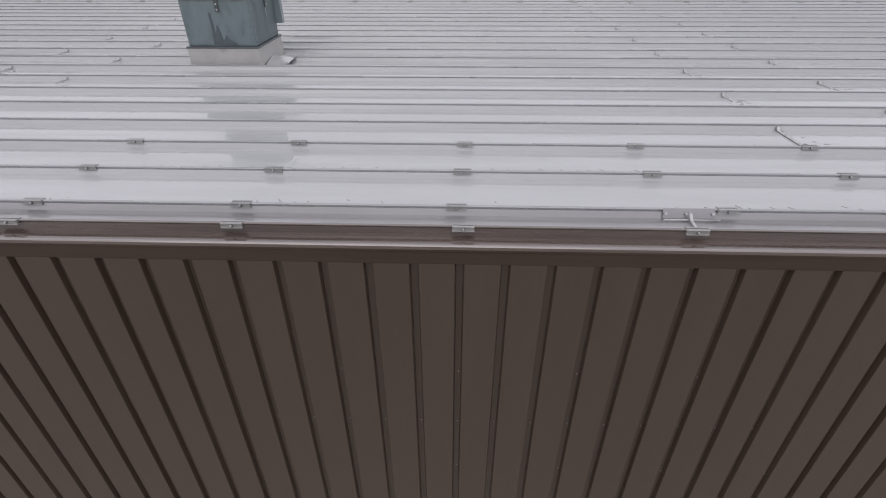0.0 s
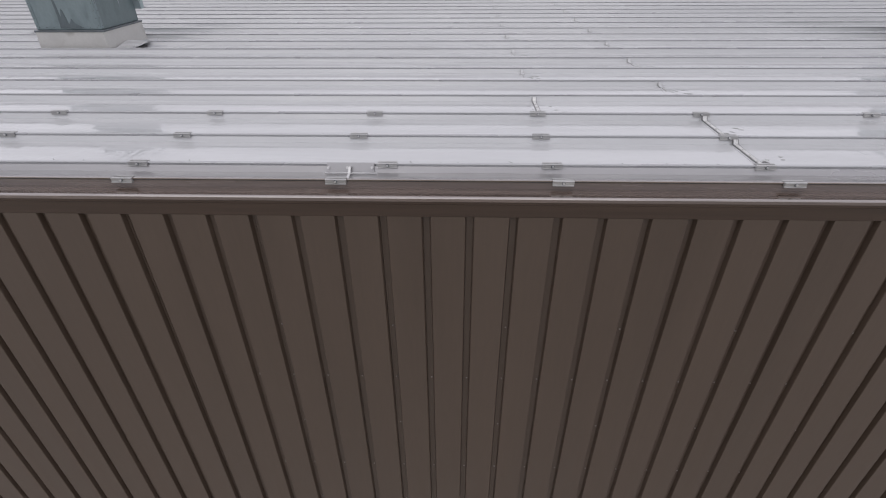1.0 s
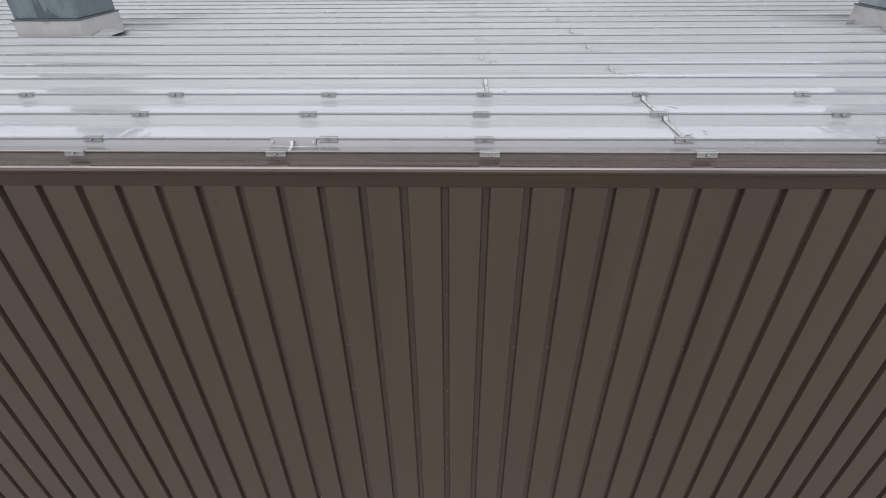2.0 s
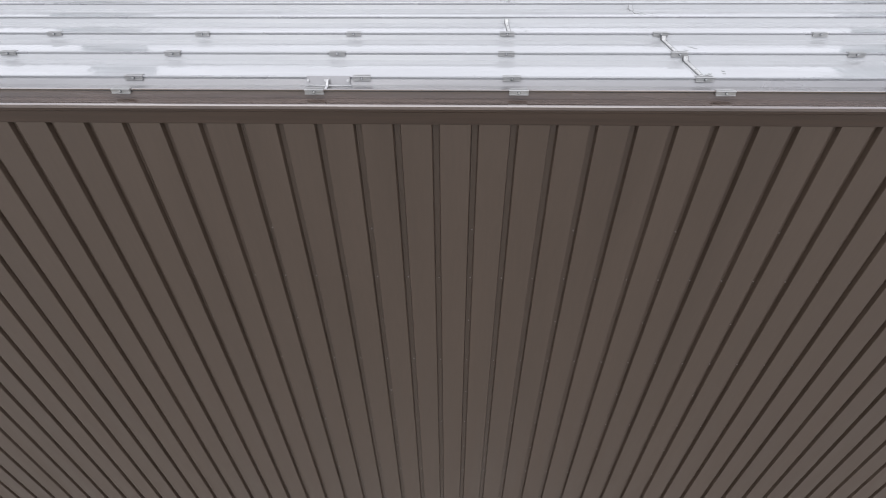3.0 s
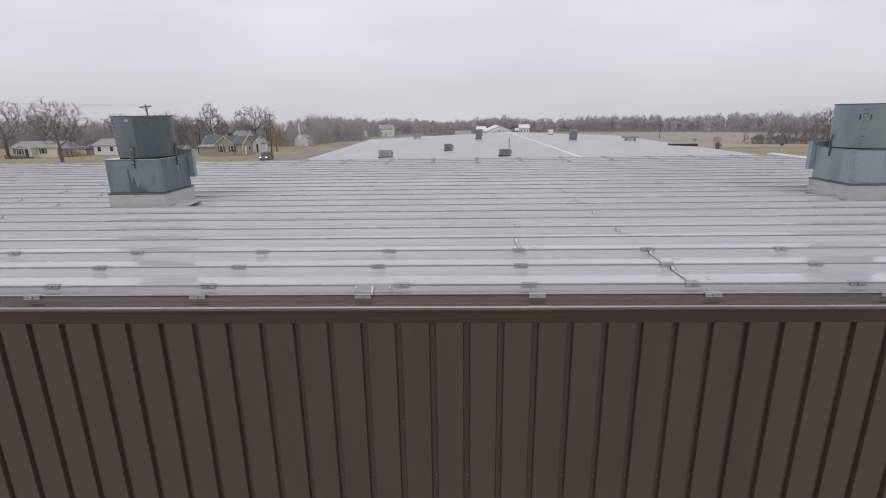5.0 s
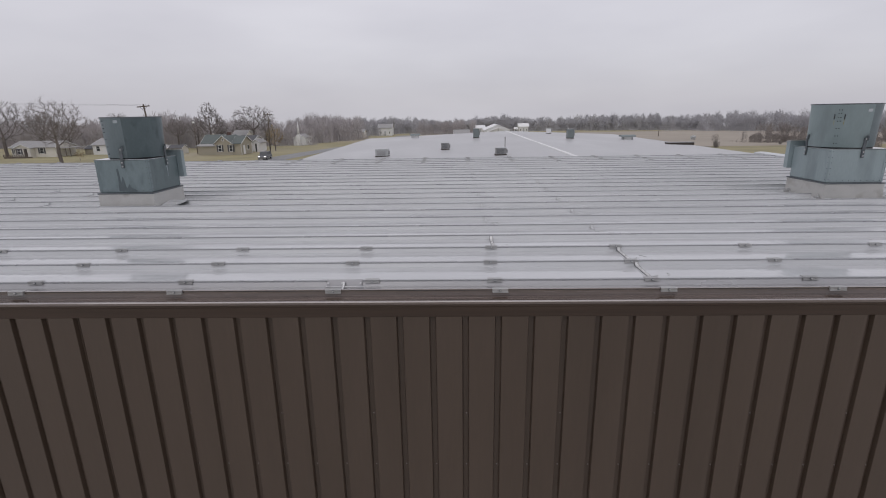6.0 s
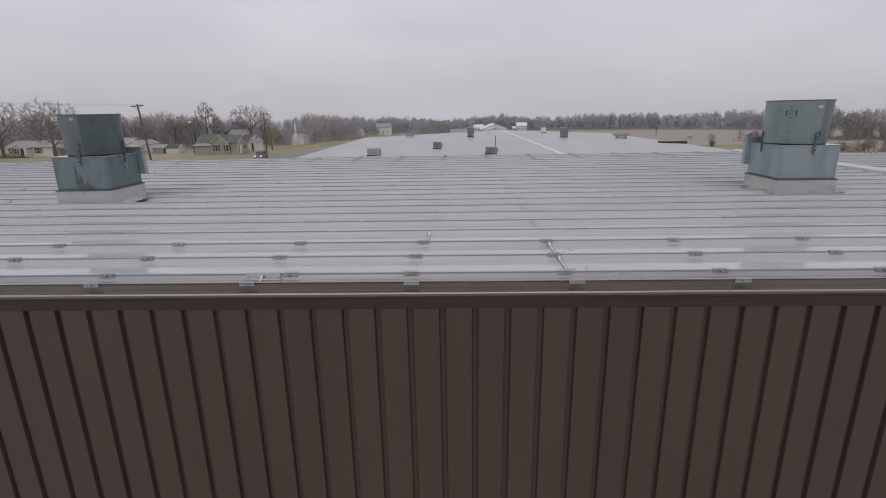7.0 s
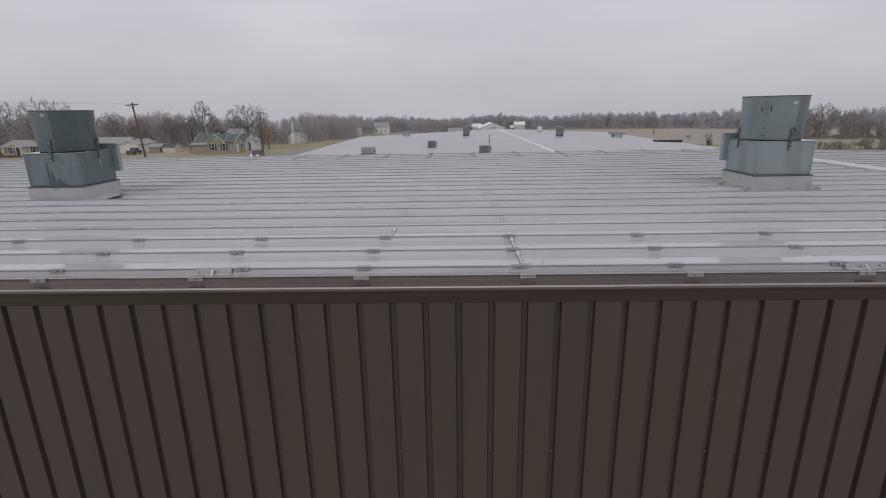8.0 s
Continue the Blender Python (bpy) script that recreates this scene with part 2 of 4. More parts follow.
def part(name, bm, material, parent, label="", kind=""):
    ob = new(name, mesh_of(name, bm, material))
    ob.parent = parent
    return tagged(ob, label, "", "", kind)


def piece(name, me, parent, x=0, y=0, z=0):
    ob = new(name, me)
    ob.parent = parent
    ob.location = (x, y, z)
    return ob


def thing(name, at, label, category, group="", kind=""):
    ob = new(name)
    ob.location = at
    ob.empty_display_size = 0.2
    return tagged(ob, label, category, group, kind)


# ---- the near building ----
PITCH = 0.61          # seam to seam
RIB = 0.06            # height of a seam over its pan
ROWS_N = 22           # full panels from the front seam to the back
X_L, X_R = -22.0, 13.62
Y_B = ROWS_N * PITCH  # back seam
GROUND = -7.2
FRONT = -8.8          # the yard in front of the wall lies lower
X_E = 34.0            # right-hand end of the building
BAY = 1.524

roof = thing("roof", (0, 0, 0), "wet grey standing seam metal roof over the building", "roof", kind="structure")


def pan_mesh(x0, x1, depth=PITCH):
    """One roof pan between two seams, with the feet of both ribs turned up."""
    bm = B()
    prism(bm, [(0.012, -0.018), (0.034, -RIB), (depth - 0.034, -RIB), (depth - 0.012, -0.018), (depth - 0.012, -0.022), (depth - 0.033, -RIB - 0.004),
               (0.033, -RIB - 0.004), (0.012, -0.022)], x0, x1)
    return mesh_of("roof_panel", bm, M_ROOF)


def seam_mesh(x0, x1):
    bm = B()
    prism(bm, [(-0.012, -0.02), (-0.006, -0.017), (-0.003, -0.005), (-0.014, -0.005), (-0.014, -0.001), (-0.011, 0.003), (0.007, 0.003), (0.008, -0.006),
               (0.004, -0.010), (0.012, -0.012), (0.012, -0.02)], x0, x1)
    return mesh_of("seam", bm, M_SEAM)


LAP_A, LAP_B, LAP_C, LAP_D = 4.53, 3.04, -5.45, -6.70
shared = {}
for k in range(ROWS_N):
    near_lap = LAP_A if k in (0, 1) or k % 2 else LAP_B
    far_lap = LAP_C if k % 2 else LAP_D
    for i, (a, b) in enumerate(((X_L, far_lap), (far_lap, near_lap), (near_lap, X_R))):
        key = ("pan", a, b)
        if key not in shared:
            shared[key] = pan_mesh(a, b + (0.04 if i < 2 else 0))
        piece("roof_panel", shared[key], roof, 0, k * PITCH, -0.0025 * (1 - i))
shared["seam"] = seam_mesh(X_L, X_R)
for k in range(ROWS_N + 1):
    piece("seam", shared["seam"], roof, 0, k * PITCH, 0)
# the narrow edge strips beyond the first and the last seam
for y0, y1 in ((-0.285, 0.0), (Y_B, Y_B + 0.285)):
    me = pan_mesh(X_L, X_R, 0.285)
    me.name = "edge_strip"
    me.materials[0] = M_EDGE
    piece("edge_strip", me, roof, 0, y0, 0)


def lap_mesh(beads, material, seed):
    """The end lap of a pan: a folded tab up the far rib between two beads; where it is sealed afresh, a raised strip with screw heads, and flakes of old sealant beside it."""
    rnd = random.Random(seed)
    bm = B()

    def strip(x0, x1, t, y0=0.05, y1=PITCH - 0.10):
        prism(bm, [(y0, -RIB), (y1, -RIB), (y1 - 0.004, -RIB + t), (y0, -RIB + t)], x0, x1)

    def tab(x0, x1, up):
        prism(bm, [(PITCH - 0.13, -RIB), (PITCH - 0.13, -RIB + up), (PITCH - 0.056, -RIB + up + 0.004), (PITCH - 0.036, -0.026 + up), (PITCH - 0.026, -0.026 + up), (PITCH - 0.034, -RIB)], x0, x1)

    tab(-0.018, 0.018, 0.004)
    if beads:
        strip(-0.014, 0.014, 0.008)
        for i in range(4):
            y = 0.09 + i * 0.115
            tube(bm, (0, y, -RIB + 0.007), (0, y, -RIB + 0.015), 0.011, 0.008, 6)
    n = len(bm.faces)
    tab(-0.024, -0.018, 0.007)
    tab(0.018, 0.023, 0.006)
    if beads:
        strip(-0.022, -0.014, 0.006)
        strip(0.014, 0.021, 0.006)
        # a loop of sealant at the lower end
        for k in range(9):
            a, b = 0.6283 * k - 1.2, 0.6283 * (k + 1) - 1.2
            p, q = Vector((0.045 + 0.032 * math.cos(a), 0.13 + 0.07 * math.sin(a), -RIB + 0.003)), Vector((0.045 + 0.032 * math.cos(b), 0.13 + 0.07 * math.sin(b), -RIB + 0.003))
            tube(bm, p, q, 0.005, 0.005, 4)
    else:
        strip(-0.006, 0.004, 0.005, PITCH - rnd.uniform(0.24, 0.30), PITCH - 0.13)
    flakes = len(bm.faces)
    for k in range(4 if beads else 12 if material is not M_ROOF else 4):
        x, y = rnd.uniform(0.02, 0.34) ** 1.3, PITCH - rnd.uniform(0.20, 0.42)
        box(bm, x, y, -RIB, x + rnd.uniform(0.01, 0.05), y + rnd.uniform(0.006, 0.02), -RIB + 0.003, 0, pose(x, y, 0, 0, 0, rnd.uniform(-25, 25)) @ pose(-x, -y, 0))
    bm.faces.ensure_lookup_table()
    for f in bm.faces[n:]:
        f.material_index = 1
    for f in bm.faces[flakes:]:
        f.material_index = 2
    me = mesh_of("lap_strip", bm, M_LAP if beads else M_ROOF)
    me.materials.append(material)
    me.materials.append(M_FLAKE)
    return me


for i in range(4):
    shared["lap", i], shared["tab", i], shared["far_tab", i] = lap_mesh(True, M_BEAD, i), lap_mesh(False, M_TAB, 10 + i), lap_mesh(False, M_ROOF, 20 + i)
for k in range(ROWS_N):
    piece("lap_strip", shared["lap" if k < 3 else "tab", k % 4], roof, (LAP_A if k in (0, 1) or k % 2 else LAP_B) + 0.04, k * PITCH, 0.003)
    piece("lap_strip", shared["far_tab", k % 4], roof, (LAP_C if k % 2 else LAP_D) + 0.04, k * PITCH, 0.003)

# rows of short dull ticks across the front of the nearer pans
rnd = random.Random(41)
marks = B()
for k in range(6):
    x = X_L + 6
    while x < 13.0:
        x += rnd.uniform(0.07, 0.16) if rnd.random() < 0.9 else rnd.uniform(0.4, 1.6)
        y, n = k * PITCH + rnd.uniform(0.12, 0.19), rnd.uniform(0.02, 0.07)
        box(marks, x - 0.003, y - n, -RIB - 0.001, x + 0.003, y, -RIB + 0.002, 0, pose(x, y, 0, 0, 0, rnd.uniform(20, 50)) @ pose(-x, -y, 0))
part("tick_marks", marks, M_TICK, roof, "short dull tick marks", kind="stuff")

deck = B()
box(deck, X_L, -0.25, -0.16, X_R, Y_B + 0.25, -0.075)
part("deck", deck, M_DARK, roof)

# brown edge trim in lengths, along the front
trim = thing("trim", (0, 0, 0), "brown painted metal edge trim, wet", "trim", kind="structure")
FLASH = [(-0.275, 0.003), (-0.297, 0.003), (-0.298, -0.003), (-0.289, -0.004), (-0.291, -0.060), (-0.410, -0.0635), (-0.421, -0.066), (-0.427, -0.073), (-0.428, -0.094), (-0.422, -0.096),
         (-0.416, -0.074), (-0.29, -0.070), (-0.280, -0.06)]
TRIM = [(-0.405, -0.0785), (-0.4145, -0.078), (-0.419, -0.098), (-0.417, -0.118), (-0.409, -0.126), (-0.390, -0.222), (-0.386, -0.232), (-0.376, -0.234), (-0.36, -0.226), (-0.34, -0.0785)]
LEN = 3.66
fb = prism(B(), FLASH, 0.0002, LEN - 0.0002)
for f in fb.faces:
    p = f.calc_center_median()
    f.material_index = 1 if -0.4275 < p.y < -0.412 and -0.0745 < p.z < -0.063 else 0
shared["flash"] = mesh_of("cover_flashing", fb, M_FLASH)
shared["flash"].materials.append(M_LIP)
# black strip added under the lip to paint the shade line of its overhang
shared["lip_shade"] = mesh_of("closure_strip", prism(B(), [(-0.284, -0.004), (-0.2935, -0.004), (-0.2935, -0.010), (-0.284, -0.010)], 0.0002, LEN - 0.0002), M_DARK)
shared["trim"] = mesh_of("trim_length", prism(B(), TRIM, 0.0002, LEN - 0.0002), M_TRIM)
for i in range(-7, 9):
    x = 2.05 + i * LEN
    if x + LEN <= X_E + 2:
        piece("cover_flashing", shared["flash"], trim, x)
        piece("closure_strip", shared["lip_shade"], trim, x)
        piece("trim_length", shared["trim"], trim, x + 1.1)

# ribbed wall panels
wall = thing("wall_south", (0, 0, 0), "brown ribbed metal wall panels, wet, with narrow grooves", "wall", kind="structure")
W = 0.3048
wb = B()
prism(wb, [(0.031, -0.3795), (0.033, -0.382), (0.037, -0.383), (W - 0.037, -0.383), (W - 0.033, -0.382), (W - 0.031, -0.3795), (W - 0.022, -0.340), (W, -0.340), (W, -0.336), (0.0, -0.336), (0.0, -0.340), (0.022, -0.340)], FRONT, -0.215, "z")
shared["wall"] = mesh_of("wall_panel", wb, M_WALL)
RIB_X = 2.389
for i in range(-80, 104):
    piece("wall_panel", shared["wall"], wall, RIB_X + i * W)
bk = B()
box(bk, X_L, -0.332, FRONT, X_E, -0.10, -0.17)
part("backing", bk, M_WALL, wall)
sb, lapb = B(), B()
for i in range(-80, 104):
    rows = [-1.86, -3.13, -4.40, -5.67, -6.94]
    if i % 3 == 1:
        # every third groove is a panel lap, with closer screws and a proud edge
        rows += [-1.27, -2.47, -3.74, -5.01]
        box(lapb, RIB_X + i * W - 0.021, -0.3435, FRONT, RIB_X + i * W - 0.008, -0.338, -0.218)
    for z in rows:
        x = RIB_X + i * W + 0.008
        tube(sb, (x, -0.340, z), (x, -0.347, z), 0.008, 0.005, 6)
part("panel_laps", lapb, M_WALL, wall, kind="stuff")
part("screws", sb, M_SCREW, wall, "small pale screw heads in the grooves", kind="stuff")

for nm, (x0, y0, x1, y1) in {"wall_east": (X_E - 0.25, -0.1, X_E - 0.02, Y_B + 0.2), "wall_west": (X_L, -0.1, X_L + 0.25, Y_B + 0.2), "wall_north": (X_L + 0.25, Y_B, X_E - 0.25, Y_B + 0.2)}.items():
    wo = tagged(new(nm, mesh_of(nm, box(B(), x0, y0, FRONT, x1, y1, -0.6 if nm == "wall_east" else -0.165), M_WALL)), "plain brown metal wall", "wall", kind="structure")


# ---- seam clamps ----
def seam_clamp(at):
    c = thing("seam_clamp", at, "small dull zinc clamp bolted on a roof seam", "clamp", "seam clamps")
    bm = B()
    prism(bm, [(-0.032, -0.026), (-0.032, -0.021), (-0.025, -0.018), (-0.025, 0.000), (-0.029, 0.003), (-0.029, 0.008), (-0.006, 0.008), (-0.006, -0.026)], -0.072, 0.072)
    part("jaw", bm, M_CLAMP, c)
    bm = B()
    prism(bm, [(0.006, -0.026), (0.006, 0.007), (0.024, 0.007), (0.030, -0.026)], -0.070, 0.070)
    part("jaw", bm, M_CLAMP, c)
    part("bolt", tube(B(), (0.0, -0.020, -0.006), (0.0, -0.040, -0.004), 0.009, 0.008, 6), M_STEEL, c)
    part("washer", tube(B(), (0.0, -0.020, -0.006), (0.0, -0.031, -0.006), 0.012, 0.012, 8), M_STRAP, c)
    return c


first_clamp = seam_clamp((1.466, -0.285, 0.0))
rc = random.Random(4)
for row, y in (("E", -0.285), ("F", 0.0), ("G", PITCH), ("H", 2 * PITCH)):
    for i in range(-14, 9):
        x = i * BAY
        if not X_L < x < X_R - 0.2 or (row == "E" and i == 1):
            continue
        x += {"E": -0.03, "F": -0.07, "G": -0.05, "H": -0.02}[row] + rc.uniform(-0.012, 0.012)
        if row == "F" and i == 1:
            x = 1.785
        copy_thing(first_clamp, pose(x, y, 0, 0, 0, rc.uniform(-1.5, 1.5)))
for y in (Y_B + 0.285, Y_B, Y_B - PITCH, Y_B - 2 * PITCH):
    for i in range(-14, 9):
        if X_L < i * BAY < X_R - 0.2:
            copy_thing(first_clamp, pose(i * BAY + rc.uniform(-0.03, 0.03), y, 0, 0, 0, 180))


# ---- edge bracket ----
def edge_bracket(at):
    c = thing("edge_bracket", at, "bright metal plate with bolts and hook between two seams", "bracket", "edge brackets")
    bm = B()
    prism(bm, [(-0.045, -0.055), (-0.018, 0.010), (-0.012, 0.010), (-0.038, -0.060)], -0.175, 0.175)
    plate = part("plate", bm, M_EDGE, c)
    for x in (-0.16, -0.02, 0.16):
        part("bolt", tube(B(), (x, -0.034, -0.022), (x, -0.046, -0.017), 0.011, 0.011, 6), M_STEEL, c)
    part("rod", tube(B(), (-0.18, -0.075, -0.048), (0.20, -0.075, -0.048), 0.007), M_STEEL, c)
    bm = B()
    prism(bm, [(-0.03, -0.012), (-0.06, -0.005), (-0.10, -0.038), (-0.20, -0.045), (-0.255, 0.004), (-0.260, -0.002), (-0.203, -0.052), (-0.096, -0.046), (-0.06, -0.014), (-0.03, -0.02)], -0.009, 0.009)
    part("hook", bm, M_STEEL, c)
    return c


br = edge_bracket((1.515, 0.0, 0.0))
copy_thing(br, pose(7.78, 0.0, 0.0))


# ---- exhaust fans ----
def exhaust_fan(at, flip, h, r0, r1, zt, shift, skin):
    c = thing("exhaust_fan", at, "weathered blue-grey galvanised roof exhaust fan with round windband on square curb", "exhaust fan", "roof exhaust fans")
    s = -1 if flip else 1
    bm = B()
    prism(bm, [(-h - 0.03, -h - 0.03), (h + 0.03, -h - 0.03), (h + 0.03, h + 0.03), (-h - 0.03, h + 0.03)], -0.06, 0.225, "z")
    for v in bm.verts:
        if v.co.z > 0:
            v.co.x *= 0.985
            v.co.y *= 0.985
    curb = part("curb", bm, M_CURB, c, "pale metal curb flashing")
    part("curb_flange", box(B(), -h - 0.10, -h - 0.10, -0.062, h + 0.10, h + 0.10, -0.052), M_CURB, curb)
    bm = B()
    box(bm, -h - 0.035, -h - 0.035, 0.225, h + 0.035, h + 0.035, 0.25, 0.006)
    part("cap_rim", bm, M_STRAP, c)
    bm = B()
    box(bm, -h, -h, 0.25, h, h, 0.845, 0.012)
    bmesh.ops.recalc_face_normals(bm, faces=bm.faces)
    # the +x face of the unflipped fan takes the darker metal
    for f in bm.faces:
        f.material_index = 1 if f.normal.x > 0.9 and not flip else 0
    body = part("housing", bm, skin, c)
    body.data.materials.append(M_FAND)
    # top plate with folded edge
    part("top_plate", box(B(), -h - 0.006, -h - 0.006, 0.843, h + 0.006, h + 0.006, 0.857, 0.004), M_LID, c, "wet top plate, painted paler for the sky it mirrors")
    # corner seams and rivets
    for x in (-h + 0.01, h - 0.055):
        part("corner_angle", box(B(), x, -h - 0.005, 0.27, x + 0.045, -h + 0.002, 0.842), skin, body)
    part("corner_angle", box(B(), s * h - 0.004, -h + 0.01, 0.27, s * h + 0.004, -h + 0.055, 0.842), skin, body)
    bm = B()
    for i in range(6):
        z = 0.31 + i * 0.1
        for x in (-h + 0.03, h - 0.03):
            tube(bm, (x, -h - 0.004, z), (x, -h - 0.011, z), 0.008, 0.005, 6)
        tube(bm, (s * (h + 0.003), -h + 0.03, z), (s * (h + 0.011), -h + 0.03, z), 0.008, 0.005, 6)
    for i in range(9):
        tube(bm, (-0.44 + i * 0.11, -h - 0.001, 0.285), (-0.44 + i * 0.11, -h - 0.008, 0.285), 0.007, 0.005, 6)
    part("rivets", bm, M_STRAP, body, kind="stuff")
    # round windband, open on top
    n, zb = 56, 0.878
    bm = B()
    rings = []
    for r, z in ((r0, zb), (r1, zt - 0.02), (r1 + 0.012, zt - 0.02), (r1 + 0.012, zt), (r1 - 0.012, zt), (r0 - 0.012, zb)):
        rings.append([bm.verts.new((r * math.cos(6.283185 * i / n), r * math.sin(6.283185 * i / n), z)) for i in range(n)])
    for j in range(6):
        for i in range(n):
            f = bm.faces.new((rings[j][i], rings[j][(i + 1) % n], rings[(j + 1) % 6][(i + 1) % n], rings[(j + 1) % 6][i]))
            f.smooth = j in (0, 4)
    bmesh.ops.recalc_face_normals(bm, faces=bm.faces)
    # the band is rolled from two sheets, one duller than the other
    for f in bm.faces:
        p = f.calc_center_median()
        f.material_index = 2 if p.z > zt - 0.021 else 0 if -1.38 < math.atan2(p.y, p.x) < 1.86 else 1
    band = part("windband", bm, M_FANL if flip else M_FAN, c)
    band.data.materials.append(M_FANB if flip else M_FANL)
    band.data.materials.append(M_STRAP)
    band.location.x = shift
    part("gap_ring", tube(B(), (shift, 0, 0.855), (shift, 0, 0.90), r0 - 0.016, r0 - 0.016, 40), M_DARK, c)
    for i in range(2):
        part("damper_blade", box(B(), -0.38, -0.012, 1.35, 0.38, 0.012, 1.37, 0, pose(0, (-0.2, 0.2)[i], 0)), M_STRAP, band)
    # rivet pairs up the lap of the windband
    bm = B()
    a0 = -2.34 if flip else -2.20
    for i in range(10):
        for d in (-0.035, 0.035):
            z = 0.95 + i * 0.065
            r = r0 + (r1 - r0) * (z - zb) / (zt - zb)
            p = Vector((math.cos(a0 + d), math.sin(a0 + d), 0))
            if i % 2 == 0 or i > 6:
                tube(bm, p * r + Vector((0, 0, z)), p * (r + 0.006) + Vector((0, 0, z)), 0.009, 0.007, 6)
    part("rivets", bm, M_DARK, band, kind="stuff")
    # a small pale label under the rim
    bm = B()
    a1 = -1.58 if flip else -1.62
    for i in range(4):
        for z in (1.50, 1.55):
            bm.verts.new(((r1 + 0.002) * math.cos(a1 + 0.05 * i), (r1 + 0.002) * math.sin(a1 + 0.05 * i), z))
    bm.verts.ensure_lookup_table()
    for i in range(3):
        bm.faces.new([bm.verts[2 * i], bm.verts[2 * i + 2], bm.verts[2 * i + 3], bm.verts[2 * i + 1]])
    part("label_plate", bm, M_LABEL if flip else M_LABEL_OLD, band, "small pale label")
    # hinge straps
    for a in ((-3.42, -1.50, 0.05, 1.50) if flip else (-1.50, 0.20, 1.6, 3.1)):
        m = pose(0, 0, 0, 0, 0, math.degrees(a) + 90)
        rb = (h + 0.004) / max(abs(math.cos(a)), abs(math.sin(a)))
        ro = r0 + 0.004 + shift * math.cos(a)
        bm = B()
        prism(bm, [(-rb, 0.70), (-rb - 0.014, 0.70), (-rb - 0.014, 0.88), (-ro - 0.022, 0.94), (-ro - 0.025, 1.05), (-ro - 0.010, 1.05), (-ro - 0.006, 0.935), (-rb, 0.87)], -0.027, 0.027)
        bmesh.ops.transform(bm, matrix=m, verts=bm.verts)
        strap = part("hinge_strap", bm, M_STRAP, c, "dark steel hinge strap")
        bm = B()
        for z, r in ((0.73, rb), (0.80, rb), (1.03, ro)):
            tube(bm, m @ Vector((0, -r - 0.012, z)), m @ Vector((0, -r - 0.026, z)), 0.012, 0.012, 6)
        part("bolts", bm, M_STEEL, strap, kind="stuff")
        part("tongue", box(B(), 0.028, -ro - 0.03, 1.0, 0.052, -ro - 0.002, 1.09, 0.004, m), M_STRAP, strap)
    # motor cover on the rear face
    bm = B()
    prism(bm, [(h, 0.42), (h + 0.10, 0.42), (h + 0.10, 0.93), (h, 0.95)], -0.35 if not flip else -0.60, 0.59 if not flip else 0.35)
    cover = part("motor_cover", bm, M_FANL, c)
    part("cover_lid", prism(B(), [(h - 0.02, 0.968), (h + 0.115, 0.945), (h + 0.115, 0.93), (h - 0.02, 0.952)], -0.36 if not flip else -0.615, 0.605 if not flip else 0.36), M_CURB, cover)
    # sloped water diverter against the curb
    if not flip:
        bm = B()
        corners = ((h + 0.06, -h - 0.10, -0.052), (h + 0.39, -0.45, 0.0), (h + 0.37, 0.06, 0.004), (h + 0.03, -0.03, 0.03))
        lo, hi = [bm.verts.new(p) for p in corners], [bm.verts.new((p[0], p[1], p[2] + 0.008)) for p in corners]
        bm.faces.new(lo[::-1])
        bm.faces.new(hi)
        for i in range(4):
            bm.faces.new((lo[i], lo[(i + 1) % 4], hi[(i + 1) % 4], hi[i]))
        part("diverter", bm, M_ROOF, c, "pale sloped flashing")
        # dark streaks down the front below the strap
        streak = [(-0.12, 0.275), (-0.10, 0.45), (-0.11, 0.69), (-0.075, 0.69), (-0.06, 0.42), (-0.02, 0.54), (-0.005, 0.52), (0.03, 0.33), (0.06, 0.36), (0.085, 0.41), (0.12, 0.34), (0.20, 0.30), (0.21, 0.275)]
        part("water_stain", prism(B(), streak, -h - 0.0035, -h - 0.0005, "y"), M_STAIN, body, "dark streaks of dirty water")
        part("water_streak", prism(B(), [(0.080, 0.69), (0.116, 0.69), (0.108, 0.56), (0.104, 0.48), (0.098, 0.55)], h + 0.0005, h + 0.003), M_LABEL_OLD, body, "pale streak of washed metal")
    for x, y in ((h + 0.37, -0.43), (h + 0.35, 0.04), (h + 0.47, 0.07)) if not flip else ((-h - 0.05, -0.45), (-h - 0.12, 0.35), (h + 0.10, -0.45), (h + 0.25, -0.40)):
        foot = part("foot_block", box(B(), x - 0.05, y - 0.03, -0.06, x + 0.05, y + 0.03, -0.01, 0.006), M_CLAMP, c)
        part("stud", tube(B(), (x, y, -0.01), (x, y, 0.03), 0.012, 0.012, 6), M_STEEL, foot)
    if flip:
        # two dark clips on the windband
        for d in (-0.14, 0.14):
            p = Vector((math.cos(a0 + d), math.sin(a0 + d), 0))
            part("clip", box(B(), -0.008, -0.010, 1.37, 0.008, 0.012, 1.46, 0.002, Matrix.Translation(p * (r1 - 0.006)) @ pose(0, 0, 0, 0, 0, math.degrees(a0 + d) + 90)), M_DARK, band)
            p = Vector((math.cos(a0 + d * 0.97), math.sin(a0 + d * 0.97), 0))
            part("mark", box(B(), -0.004, -0.004, 1.28, 0.004, 0.004, 1.37, 0.0, Matrix.Translation(p * (r1 - 0.012)) @ pose(0, 0, 0, 0, 0, math.degrees(a0 + d * 0.97) + 90)), M_YELLOW, band, "faded yellow paint mark")
    return c


exhaust_fan((-3.488, 4.86, -0.015), False, 0.494, 0.474, 0.50, 1.605, 0.022, M_FAN)
exhaust_fan((9.90, 5.11, -0.015), True, 0.51, 0.512, 0.534, 1.645, -0.02, M_FANL)


